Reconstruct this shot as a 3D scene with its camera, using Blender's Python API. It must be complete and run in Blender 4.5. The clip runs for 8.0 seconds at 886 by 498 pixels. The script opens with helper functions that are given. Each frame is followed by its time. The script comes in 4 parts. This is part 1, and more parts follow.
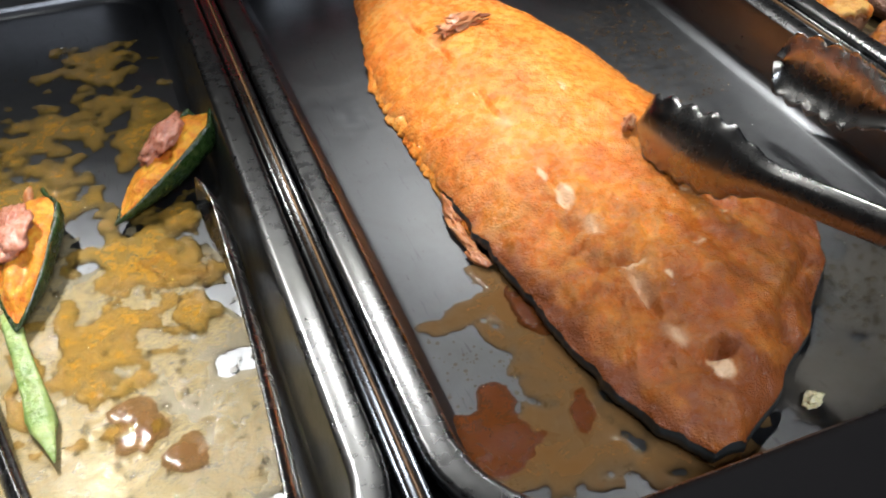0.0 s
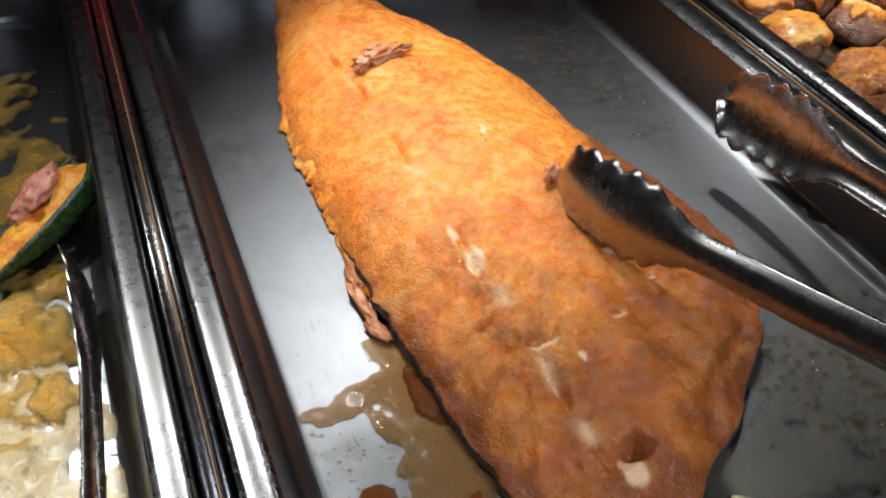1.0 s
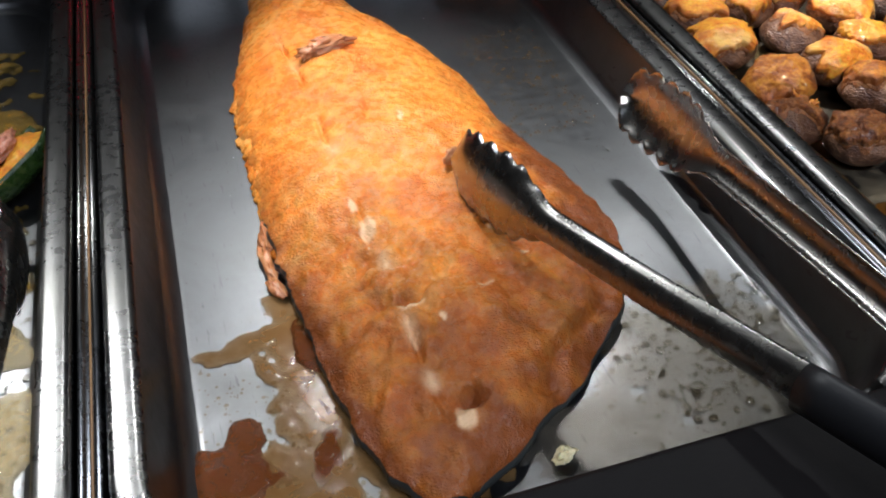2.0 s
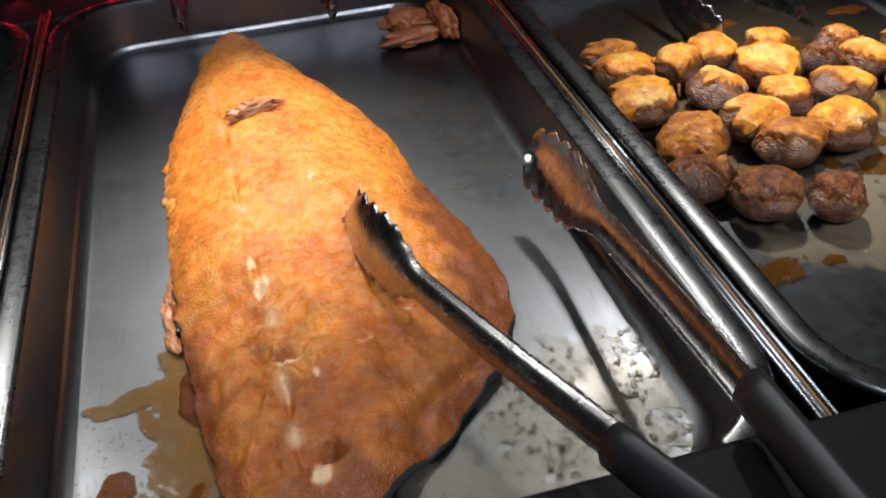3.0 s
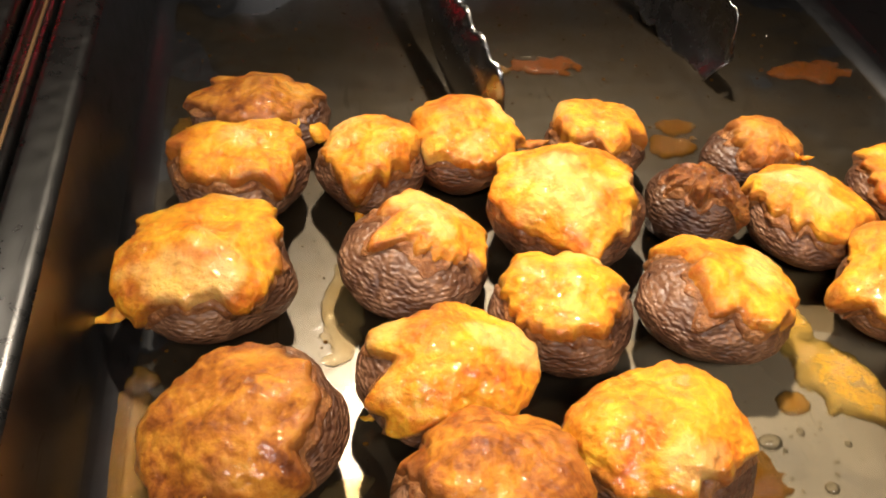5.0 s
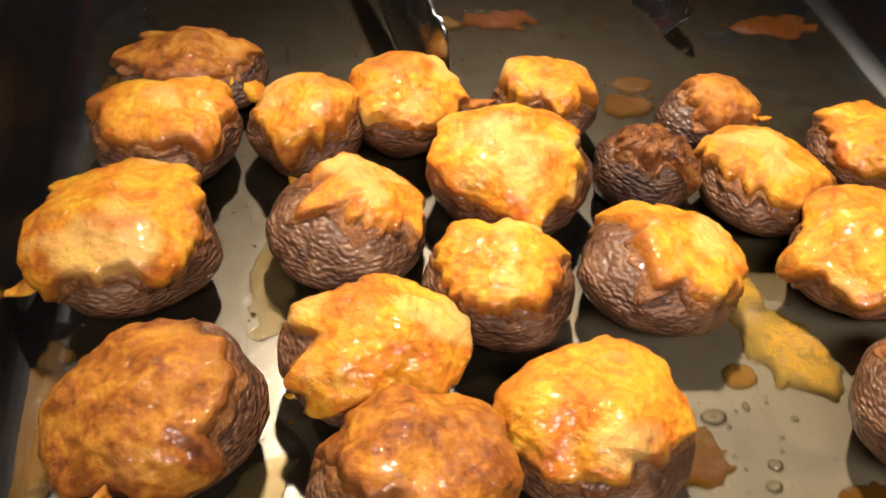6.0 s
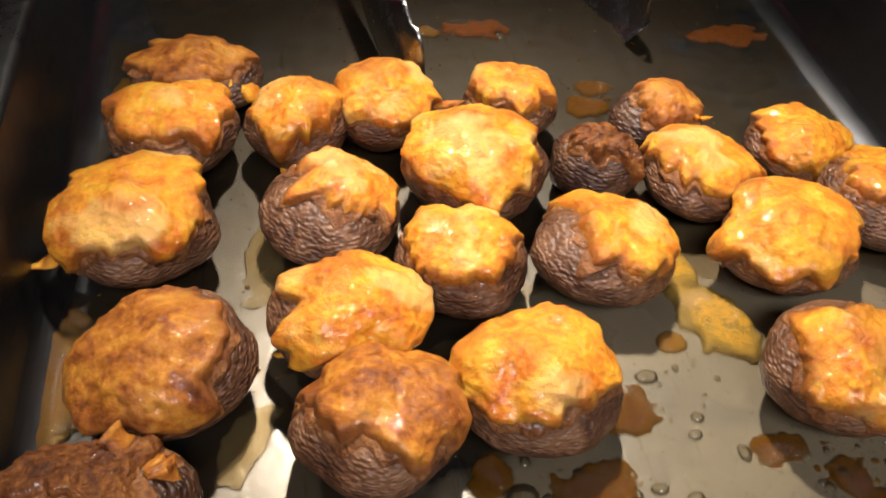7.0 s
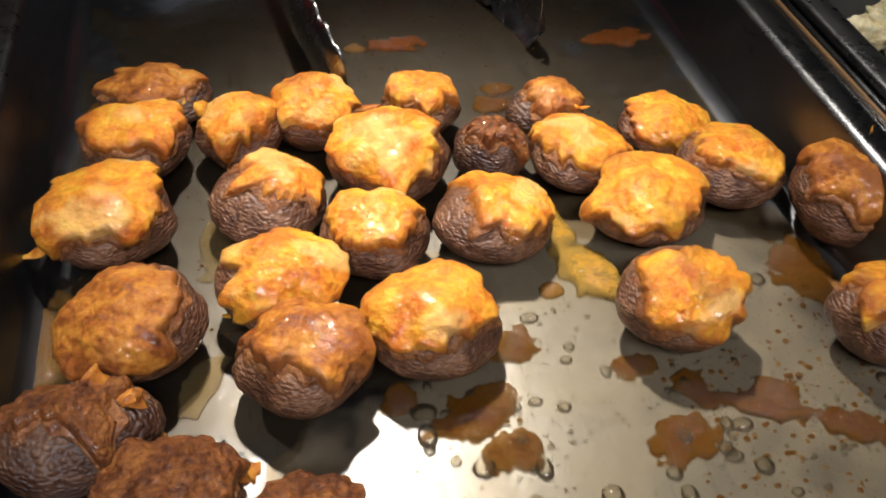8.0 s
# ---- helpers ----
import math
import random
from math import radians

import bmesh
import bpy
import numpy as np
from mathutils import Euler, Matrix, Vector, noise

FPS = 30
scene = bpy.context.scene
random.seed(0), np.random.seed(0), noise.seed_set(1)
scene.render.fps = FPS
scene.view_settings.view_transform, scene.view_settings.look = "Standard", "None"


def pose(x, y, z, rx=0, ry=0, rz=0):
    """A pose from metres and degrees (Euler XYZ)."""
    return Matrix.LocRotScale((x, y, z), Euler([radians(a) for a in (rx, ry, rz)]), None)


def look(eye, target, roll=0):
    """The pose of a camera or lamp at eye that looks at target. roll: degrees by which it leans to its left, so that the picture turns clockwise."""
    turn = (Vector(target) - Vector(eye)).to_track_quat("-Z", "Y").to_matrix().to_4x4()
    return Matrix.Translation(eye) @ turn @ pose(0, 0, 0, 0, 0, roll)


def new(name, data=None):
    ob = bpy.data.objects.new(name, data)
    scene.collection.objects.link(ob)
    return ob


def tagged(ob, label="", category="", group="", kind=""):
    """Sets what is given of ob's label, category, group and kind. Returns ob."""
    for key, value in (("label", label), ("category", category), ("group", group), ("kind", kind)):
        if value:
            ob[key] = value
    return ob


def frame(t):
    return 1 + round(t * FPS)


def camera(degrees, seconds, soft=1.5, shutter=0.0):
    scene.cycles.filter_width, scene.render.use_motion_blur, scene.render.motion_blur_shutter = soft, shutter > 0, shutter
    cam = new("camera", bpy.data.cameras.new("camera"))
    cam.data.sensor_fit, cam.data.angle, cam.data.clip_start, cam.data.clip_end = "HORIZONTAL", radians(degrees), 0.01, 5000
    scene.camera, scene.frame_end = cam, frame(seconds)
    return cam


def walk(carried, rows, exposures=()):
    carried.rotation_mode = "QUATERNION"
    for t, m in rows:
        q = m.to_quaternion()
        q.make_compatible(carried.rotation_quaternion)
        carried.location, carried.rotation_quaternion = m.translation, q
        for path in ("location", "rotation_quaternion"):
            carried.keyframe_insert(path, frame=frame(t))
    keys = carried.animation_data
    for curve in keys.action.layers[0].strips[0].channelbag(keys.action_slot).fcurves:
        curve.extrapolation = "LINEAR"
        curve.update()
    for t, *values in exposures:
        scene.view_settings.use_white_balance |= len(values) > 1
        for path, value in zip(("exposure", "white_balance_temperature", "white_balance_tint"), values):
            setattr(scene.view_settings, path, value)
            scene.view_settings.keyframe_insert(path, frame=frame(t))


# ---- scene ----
cam = camera(53.0, 8.0, soft=1.9)

PATH = [
    (0, (-0.424, -0.133, 0.306), (0.111, 1.253, -1.033), -0.6),
    (0.5, (-0.388, -0.083, 0.302), (0.197, 1.268, -1.052), -0.1),
    (1, (-0.359, -0.095, 0.301), (0.174, 1.277, -1.053), -0.8),
    (1.5, (-0.317, -0.137, 0.311), (0.131, 1.275, -1.034), -1.4),
    (1.7, (-0.307, -0.152, 0.312), (0.127, 1.268, -1.028), -1.2),
    (2.8, (-0.254, -0.173, 0.314), (0.11, 1.32, -0.965), -3.6),
    (3, (-0.225, -0.189, 0.32), (0.124, 1.335, -0.927), -3.8),
    (3.5, (-0.121, -0.207, 0.322), (0.28, 1.35, -0.868), -2.3),
    (4, (-0.022, -0.105, 0.29), (0.372, 1.405, -0.96), 0.4),
    (4.5, (0.03, 0.044, 0.241), (0.335, 1.507, -1.088), 2.4),
    (5, (0.057, 0.115, 0.19), (0.351, 1.531, -1.191), 4.1),
    (5.2, (0.064, 0.127, 0.181), (0.376, 1.521, -1.218), 4.9),
    (6.3, (0.076, 0.119, 0.189), (0.396, 1.452, -1.268), 5.2),
    (6.5, (0.079, 0.111, 0.193), (0.394, 1.452, -1.258), 5.0),
    (7, (0.077, 0.095, 0.205), (0.385, 1.441, -1.241), 5.0),
    (7.5, (0.078, 0.07, 0.218), (0.37, 1.434, -1.215), 3.8),
    (8, (0.094, 0.04, 0.237), (0.416, 1.411, -1.183), 1.9),
]
walk(cam, [(t, look(eye, target, roll)) for t, eye, target, roll in PATH], exposures=[(0.0, 0.10, 5150, 10), (0.5, -0.05, 5150, 10), (1.5, -0.05, 5050, 10), (3.0, 0.0, 5150, 10), (3.5, 0.25, 5250, 10), (4.1, 0.24, 5900, 14), (5.0, 0.28, 6350, 14), (6.5, 0.0, 5950, 14), (7.5, 0.0, 5550, 13), (8.0, -0.02, 5450, 13)])

# ---- world and lamps ----
world = bpy.data.worlds.new("world")
scene.world = world
world.use_nodes = True
world.node_tree.nodes["Background"].inputs[0].default_value = (0.9, 0.75, 0.6, 1)
world.node_tree.nodes["Background"].inputs[1].default_value = 0.03
scene.view_settings.exposure = 0.0

PITCH = 0.345      # from one pan to the next
LAMP_Y, LAMP_Z = 0.60, 0.64


def heat_lamp(x, aim_x, aim_y, watts, cone, name="heat_lamp"):
    data = bpy.data.lights.new(name, "SPOT")
    data.energy, data.color = watts, (1.0, 0.87, 0.68)
    data.spot_size, data.spot_blend, data.shadow_soft_size = radians(cone), 1.0, 0.018
    ob = new(name, data)
    ob.matrix_world = look((x, LAMP_Y, LAMP_Z), (aim_x, aim_y, 0))
    return ob


for lamp_x, aim_x, aim_y, watts, cone, spill_watts in ((-0.585, -0.545, 0.13, 36, 33, 8.0), (-0.250, -0.200, 0.290, 34, 29, 5.0), (0.150, 0.158, 0.272, 36, 29, 8.5), (0.50, 0.48, 0.36, 9, 34, 0.0)):
    heat_lamp(lamp_x, aim_x, aim_y, watts, cone)
    if spill_watts:
        heat_lamp(lamp_x, aim_x, 0.04, spill_watts, 76, "heat_lamp_spill")

# an added, unseen fill light behind the viewer, which lifts the dark sides
room = bpy.data.lights.new("room_fill", "AREA")
room.shape, room.size, room.size_y, room.energy, room.color = "RECTANGLE", 1.6, 0.6, 66, (1.0, 0.93, 0.85)
new("room_fill", room).matrix_world = look((0.1, -1.1, 1.88), (0.1, -0.8, 0))


# ---- materials ----
def nodes_of(name):
    m = bpy.data.materials.new(name)
    m.use_nodes = True
    nt = m.node_tree
    return m, nt, nt.nodes["Principled BSDF"]


def coords(nt, scale=(1, 1, 1), world_space=False):
    tc = nt.nodes.new("ShaderNodeTexCoord")
    mp = nt.nodes.new("ShaderNodeMapping")
    mp.inputs["Scale"].default_value = scale
    if world_space:
        geo = nt.nodes.new("ShaderNodeNewGeometry")
        nt.links.new(geo.outputs["Position"], mp.inputs[0])
    else:
        nt.links.new(tc.outputs["Object"], mp.inputs[0])
    return mp.outputs[0]


def noise_node(nt, vec, scale, detail=6.0, rough=0.6, distortion=0.0):
    n = nt.nodes.new("ShaderNodeTexNoise")
    n.inputs["Scale"].default_value, n.inputs["Detail"].default_value = scale, detail
    n.inputs["Roughness"].default_value, n.inputs["Distortion"].default_value = rough, distortion
    nt.links.new(vec, n.inputs["Vector"])
    return n.outputs["Fac"]


def ramp(nt, fac, stops):
    r = nt.nodes.new("ShaderNodeValToRGB")
    e = r.color_ramp.elements
    while len(e) < len(stops):
        e.new(0.5)
    for k, (p, c) in zip(e, stops):
        k.position = p
        k.color = (c, c, c, 1) if isinstance(c, (int, float)) else (*c, 1)
    nt.links.new(fac, r.inputs[0])
    return r.outputs[0]


def mix(nt, fac, a, b, mode="MIX"):
    m = nt.nodes.new("ShaderNodeMix")
    m.data_type, m.blend_type = "RGBA", mode
    for sock, v in ((m.inputs[0], fac), (m.inputs[6], a), (m.inputs[7], b)):
        if hasattr(v, "is_linked"):
            nt.links.new(v, sock)
        elif isinstance(v, (int, float)):
            sock.default_value = v
        else:
            sock.default_value = (*v, 1)
    return m.outputs[2]


def bump(nt, bsdf, heights):
    last = None
    for h, dist, strength in heights:
        b = nt.nodes.new("ShaderNodeBump")
        b.inputs["Strength"].default_value, b.inputs["Distance"].default_value = strength, dist
        nt.links.new(h, b.inputs["Height"])
        if last:
            nt.links.new(last, b.inputs["Normal"])
        last = b.outputs[0]
    nt.links.new(last, bsdf.inputs["Normal"])


def steel(name, base=(0.165, 0.165, 0.168), rough=(0.26, 0.44), grime=0.5, coat=0.11):
    m, nt, b = nodes_of(name)
    v = coords(nt, world_space=True)
    brushed = noise_node(nt, coords(nt, (900, 14, 60), True), 1.0, 3)
    brushed2 = noise_node(nt, coords(nt, (30, 1400, 60), True), 1.0, 2)
    blot = noise_node(nt, v, 16, 8, 0.65, 0.6)
    fine = noise_node(nt, v, 170, 4)
    dark = tuple(c * 0.55 for c in base[:2]) + (base[2] * 0.48,)
    col = mix(nt, ramp(nt, blot, ((0.36, 0.0), (0.72, grime))), base, dark)
    scratch = ramp(nt, noise_node(nt, coords(nt, (520, 46, 60), True), 1.0, 2, 0.5, 1.2), ((0.66, 0.0), (0.70, 0.45)))
    col = mix(nt, scratch, col, tuple(c * 0.45 for c in base))
    nt.links.new(col, b.inputs["Base Color"])
    b.inputs["Metallic"].default_value = 1
    b.inputs["Coat Weight"].default_value, b.inputs["Coat Roughness"].default_value = coat, 0.11
    r = ramp(nt, mix(nt, 0.45, blot, fine), ((0.3, rough[0]), (0.7, rough[1])))
    nt.links.new(r, b.inputs["Roughness"])
    bump(nt, b, ((brushed, 0.0002, 0.10), (brushed2, 0.0002, 0.05), (blot, 0.002, 0.10)))
    return m


def plain(name, color, rough=0.5, metallic=0.0, spread=0.25, scale=60, relief=0.0004):
    m, nt, b = nodes_of(name)
    v = coords(nt, world_space=True)
    n = noise_node(nt, v, scale)
    nt.links.new(mix(nt, n, tuple(c * (1 - spread) for c in color), tuple(min(1, c * (1 + spread)) for c in color)), b.inputs["Base Color"])
    b.inputs["Roughness"].default_value, b.inputs["Metallic"].default_value = rough, metallic
    bump(nt, b, ((noise_node(nt, v, scale * 4), relief, 0.4),))
    return m


def food(name, stops, scale, rough=(0.2, 0.45), sss=0.15, fine=260, relief=0.0012, coat=0.0, blend=0.32, grain=0.6, speck=0.25, wet=0.0):
    """Cooked food: blotches of colour at two scales, moist gloss, fine relief."""
    m, nt, b = nodes_of(name)
    v = coords(nt)
    info = nt.nodes.new("ShaderNodeObjectInfo")
    add = nt.nodes.new("ShaderNodeVectorMath")
    add.operation = "ADD"
    sc = nt.nodes.new("ShaderNodeVectorMath")
    sc.operation = "SCALE"
    comb = nt.nodes.new("ShaderNodeCombineXYZ")
    for k in range(3):
        nt.links.new(info.outputs["Random"], comb.inputs[k])
    nt.links.new(comb.outputs[0], sc.inputs[0])
    sc.inputs["Scale"].default_value = 7.0
    nt.links.new(v, add.inputs[0])
    nt.links.new(sc.outputs[0], add.inputs[1])
    v = add.outputs[0]
    big = noise_node(nt, v, scale, 5, 0.55, 0.8)
    small = noise_node(nt, v, scale * 5, 5, 0.6)
    fac = mix(nt, blend, big, small)
    speckle = ramp(nt, noise_node(nt, v, fine * 0.8, 3, 0.7), ((0.36, 1.0 - speck), (0.62, 1.0)))
    nt.links.new(mix(nt, 1.0, ramp(nt, fac, stops), speckle, "MULTIPLY"), b.inputs["Base Color"])
    nt.links.new(ramp(nt, small, ((0.35, rough[0]), (0.65, rough[1]))), b.inputs["Roughness"])
    b.inputs["Subsurface Weight"].default_value = sss
    b.inputs["Subsurface Radius"].default_value = (1, 0.5, 0.2)
    b.inputs["Subsurface Scale"].default_value = 0.004
    b.inputs["Coat Weight"].default_value, b.inputs["Coat Roughness"].default_value = coat, 0.07
    if wet:
        b.inputs["Coat Weight"].default_value, b.inputs["Coat Roughness"].default_value = wet, 0.05
        film = nt.nodes.new("ShaderNodeBump")
        film.inputs["Strength"].default_value, film.inputs["Distance"].default_value = 0.9, 0.0007
        b.inputs["Specular IOR Level"].default_value = 0.15
        nt.links.new(noise_node(nt, v, 400, 1, 0.5, 0.6), film.inputs["Height"])
        nt.links.new(film.outputs[0], b.inputs["Coat Normal"])
    bump(nt, b, ((small, relief * 2, 0.4), (noise_node(nt, v, fine * 0.45, 2, 0.5), relief * 1.2, 0.5), (noise_node(nt, v, fine * 1.5, 2, 0.5), relief * 0.5, grain)))
    return m


def sauce(name, thin, thick, body, tint, rough=0.08, scale=60, gloss=0.3, relief=1.0):
    """A wet film: it tints what lies under it by its depth, and has some body of its own."""
    m, nt, b = nodes_of(name)
    v = coords(nt, world_space=True)
    n = noise_node(nt, v, scale, 6, 0.6, 0.5)
    at = nt.nodes.new("ShaderNodeAttribute")
    at.attribute_name = "depth"
    both = nt.nodes.new("ShaderNodeMath")
    both.operation = "MULTIPLY"
    nt.links.new(at.outputs["Fac"], both.inputs[0])
    nt.links.new(ramp(nt, n, ((0.3, 0.45), (0.65, 1.0))), both.inputs[1])
    nt.links.new(mix(nt, both.outputs[0], thin, thick), b.inputs["Base Color"])
    b.inputs["Roughness"].default_value = rough
    b.inputs["Specular IOR Level"].default_value = gloss
    clear = nt.nodes.new("ShaderNodeBsdfTransparent")
    nt.links.new(mix(nt, both.outputs[0], tuple(0.5 + 0.5 * c for c in tint), tint), clear.inputs["Color"])
    join = nt.nodes.new("ShaderNodeMixShader")
    nt.links.new(ramp(nt, both.outputs[0], ((0.0, body[0]), (0.8, body[1]))), join.inputs[0])
    nt.links.new(clear.outputs[0], join.inputs[1])
    nt.links.new(b.outputs[0], join.inputs[2])
    shine = nt.nodes.new("ShaderNodeBsdfGlossy")
    shine.inputs["Roughness"].default_value = rough
    fres = nt.nodes.new("ShaderNodeFresnel")
    fres.inputs["IOR"].default_value = 1.0 + 0.7 * gloss
    top = nt.nodes.new("ShaderNodeMixShader")
    nt.links.new(fres.outputs[0], top.inputs[0])
    nt.links.new(join.outputs[0], top.inputs[1])
    nt.links.new(shine.outputs[0], top.inputs[2])
    nt.links.new(top.outputs[0], nt.nodes["Material Output"].inputs["Surface"])
    bump(nt, b, ((noise_node(nt, v, scale * 5, 3), 0.0004 * relief, 0.4), (n, 0.0012 * relief, 0.2)))
    nt.links.new(b.inputs["Normal"].links[0].from_socket, shine.inputs["Normal"])
    nt.links.new(b.inputs["Normal"].links[0].from_socket, fres.inputs["Normal"])
    return m


STEEL = steel("pan_steel")
RIM = steel("rim_steel", (0.25, 0.245, 0.24), (0.20, 0.38), 0.7)
TONG = steel("tong_steel", (0.32, 0.31, 0.295), (0.20, 0.34), 0.5)
GRIP = plain("black_grip", (0.012, 0.012, 0.013), 0.45)
DARK = plain("dark_counter", (0.006, 0.005, 0.005), 0.6)
DARK.node_tree.nodes["Principled BSDF"].inputs["Specular IOR Level"].default_value = 0.15
WELL = plain("dark_well", (0.02, 0.018, 0.016), 0.6)
ROOM = plain("dim_room", (0.10, 0.08, 0.07), 0.8, scale=3)
SEAL = plain("brown_seal", (0.30, 0.17, 0.07), 0.4)
BROWNED = food("browned_topping", ((0.30, (0.10, 0.026, 0.008)), (0.41, (0.25, 0.072, 0.013)), (0.50, (0.44, 0.150, 0.018)), (0.60, (0.60, 0.255, 0.028)), (0.72, (0.56, 0.31, 0.09))), 95, (0.35, 0.55), 0.15, 380, 0.0008, 0.0, 0.34, 0.8, 0.14, 0.45)
# rough browned topping, its colour also dimmed as if outside the lamp pool
DIM_BROWNED = food("dark_rough_topping", ((0.30, (0.050, 0.018, 0.008)), (0.42, (0.115, 0.038, 0.012)), (0.52, (0.22, 0.075, 0.018)), (0.64, (0.36, 0.145, 0.03)), (0.75, (0.42, 0.22, 0.08))), 120, (0.30, 0.55), 0.10, 480, 0.0018, 0.0, 0.45, 0.9, 0.25, 0.4)
CHEESE = food("melted_cheese", ((0.30, (0.42, 0.080, 0.009)), (0.40, (0.61, 0.175, 0.014)), (0.50, (0.71, 0.280, 0.018)), (0.60, (0.78, 0.40, 0.025)), (0.72, (0.78, 0.49, 0.09))), 95, (0.35, 0.52), 0.30, 420, 0.0010, 0.0, 0.36, 0.8, 0.14, 0.6)
STUFFING = food("browned_stuffing", ((0.32, (0.085, 0.030, 0.012)), (0.45, (0.19, 0.070, 0.024)), (0.58, (0.33, 0.14, 0.045)), (0.70, (0.48, 0.25, 0.11))), 110, (0.25, 0.50), 0.08, 600, 0.0012, 0.0, 0.45, 0.9, 0.25, 0.3)
SALMON = food("salmon_flesh", ((0.32, (0.60, 0.130, 0.010)), (0.44, (0.79, 0.225, 0.018)), (0.55, (0.86, 0.315, 0.030)), (0.68, (0.88, 0.43, 0.09))), 34, (0.16, 0.40), 0.06, 620, 0.0015, 0.0, 0.50, 1.0, 0.28)


def tinted_by_attribute(m, color, attribute="brown_tone"):
    nt = m.node_tree
    b = nt.nodes["Principled BSDF"]
    at = nt.nodes.new("ShaderNodeAttribute")
    at.attribute_name = attribute
    link = b.inputs["Base Color"].links[0]
    mixed = mix(nt, at.outputs["Fac"], link.from_socket, color)
    nt.links.new(mixed, b.inputs["Base Color"])


SALMON.node_tree.nodes["Principled BSDF"].inputs["Specular IOR Level"].default_value = 0.33
# browned flesh; this tint also holds the weaker light at the thick end
tinted_by_attribute(SALMON, (0.21, 0.060, 0.012))
tinted_by_attribute(SALMON, (0.88, 0.62, 0.36), "pale")
tinted_by_attribute(CHEESE, (0.27, 0.080, 0.016))
tinted_by_attribute(CHEESE, (0.78, 0.50, 0.15), "pale")
tinted_by_attribute(BROWNED, (0.24, 0.082, 0.022))
SKIN = plain("dark_skin", (0.03, 0.032, 0.03), 0.3)
CURD = food("pale_flesh", ((0.35, (0.72, 0.42, 0.20)), (0.65, (0.82, 0.60, 0.36))), 90, (0.35, 0.5), 0.2, 260, 0.0012, 0.0)
FLAKE = food("browned_meat", ((0.35, (0.34, 0.11, 0.035)), (0.5, (0.56, 0.21, 0.065)), (0.65, (0.74, 0.38, 0.16))), 60, (0.28, 0.45), 0.15, 260, 0.0007, 0.1, 0.32, 0.4)
BROTH = sauce("tan_broth", (0.34, 0.21, 0.08), (0.26, 0.125, 0.035), (0.18, 0.62), (0.68, 0.50, 0.28), 0.05)
GRAVY = sauce("brown_gravy", (0.20, 0.064, 0.012), (0.13, 0.037, 0.006), (0.40, 0.85), (0.55, 0.26, 0.09), 0.10, 200, 0.2, 4.0)
OIL = sauce("amber_oil", (0.36, 0.20, 0.04), (0.32, 0.14, 0.018), (0.10, 0.42), (0.84, 0.62, 0.24), 0.07, 140, 0.6, 5.0)
FILM = sauce("yellow_film", (0.46, 0.38, 0.25), (0.43, 0.34, 0.20), (0.02, 0.32), (0.96, 0.88, 0.72), 0.25, 40)
BROWNFILM = sauce("brown_film", (0.14, 0.10, 0.055), (0.10, 0.065, 0.03), (0.02, 0.14), (0.84, 0.76, 0.62), 0.16, 60, 0.4, 2.0)
CLEAR = sauce("clear_oil", (0.42, 0.33, 0.16), (0.30, 0.20, 0.07), (0.04, 0.20), (0.86, 0.76, 0.54), 0.04, 120, 0.25, 2.0)
DROP = sauce("oil_drop", (0.34, 0.28, 0.16), (0.26, 0.20, 0.10), (0.05, 0.12), (0.95, 0.92, 0.84), 0.03, 60, 0.9)
GREASE = sauce("dull_grease", (0.40, 0.36, 0.29), (0.38, 0.32, 0.22), (0.03, 0.14), (0.96, 0.92, 0.84), 0.20, 90, 0.4, 4.0)
AMBER = sauce("amber_grease", (0.19, 0.085, 0.008), (0.105, 0.036, 0.003), (0.25, 0.74), (0.62, 0.38, 0.10), 0.07, 300, 0.3, 6.0)
CRUST = sauce("cheese_crust", (0.62, 0.42, 0.08), (0.68, 0.32, 0.016), (0.06, 0.62), (0.92, 0.72, 0.28), 0.08, 230, 0.45, 6.0)
GLAZE = sauce("bubbly_grease", (0.62, 0.52, 0.30), (0.66, 0.48, 0.18), (0.30, 0.55), (0.97, 0.90, 0.70), 0.10, 170, 0.9, 9.0)


def mushroom_skin(name="mushroom_cap", tone=1.0):
    m, nt, b = nodes_of(name)
    v = coords(nt)
    cells = nt.nodes.new("ShaderNodeTexVoronoi")
    cells.feature = "SMOOTH_F1"
    cells.inputs["Scale"].default_value = 1.0
    warp = nt.nodes.new("ShaderNodeVectorMath")
    warp.operation = "ADD"
    nt.links.new(coords(nt, (560, 560, 1350)), warp.inputs[0])
    wn = nt.nodes.new("ShaderNodeTexNoise")
    wn.inputs["Scale"].default_value, wn.inputs["Detail"].default_value = 160, 3
    nt.links.new(v, wn.inputs["Vector"])
    nt.links.new(wn.outputs["Color"], warp.inputs[1])
    nt.links.new(warp.outputs[0], cells.inputs["Vector"])
    n = noise_node(nt, v, 80, 6, 0.6, 0.5)
    crease = ramp(nt, cells.outputs["Distance"], ((0.15, 1.0), (0.75, 0.0)))
    col = ramp(nt, n, ((0.35, (0.060, 0.026, 0.014)), (0.5, (0.165, 0.075, 0.034)), (0.66, (0.34, 0.175, 0.085))))
    col = mix(nt, 1.0, col, (tone, tone, tone), "MULTIPLY")
    nt.links.new(mix(nt, crease, mix(nt, 0.55, col, (0.06, 0.02, 0.01)), col), b.inputs["Base Color"])
    b.inputs["Roughness"].default_value = 0.42
    b.inputs["Specular IOR Level"].default_value = 0.34
    bump(nt, b, ((crease, 0.0006, 0.9), (n, 0.003, 0.35)))
    return m


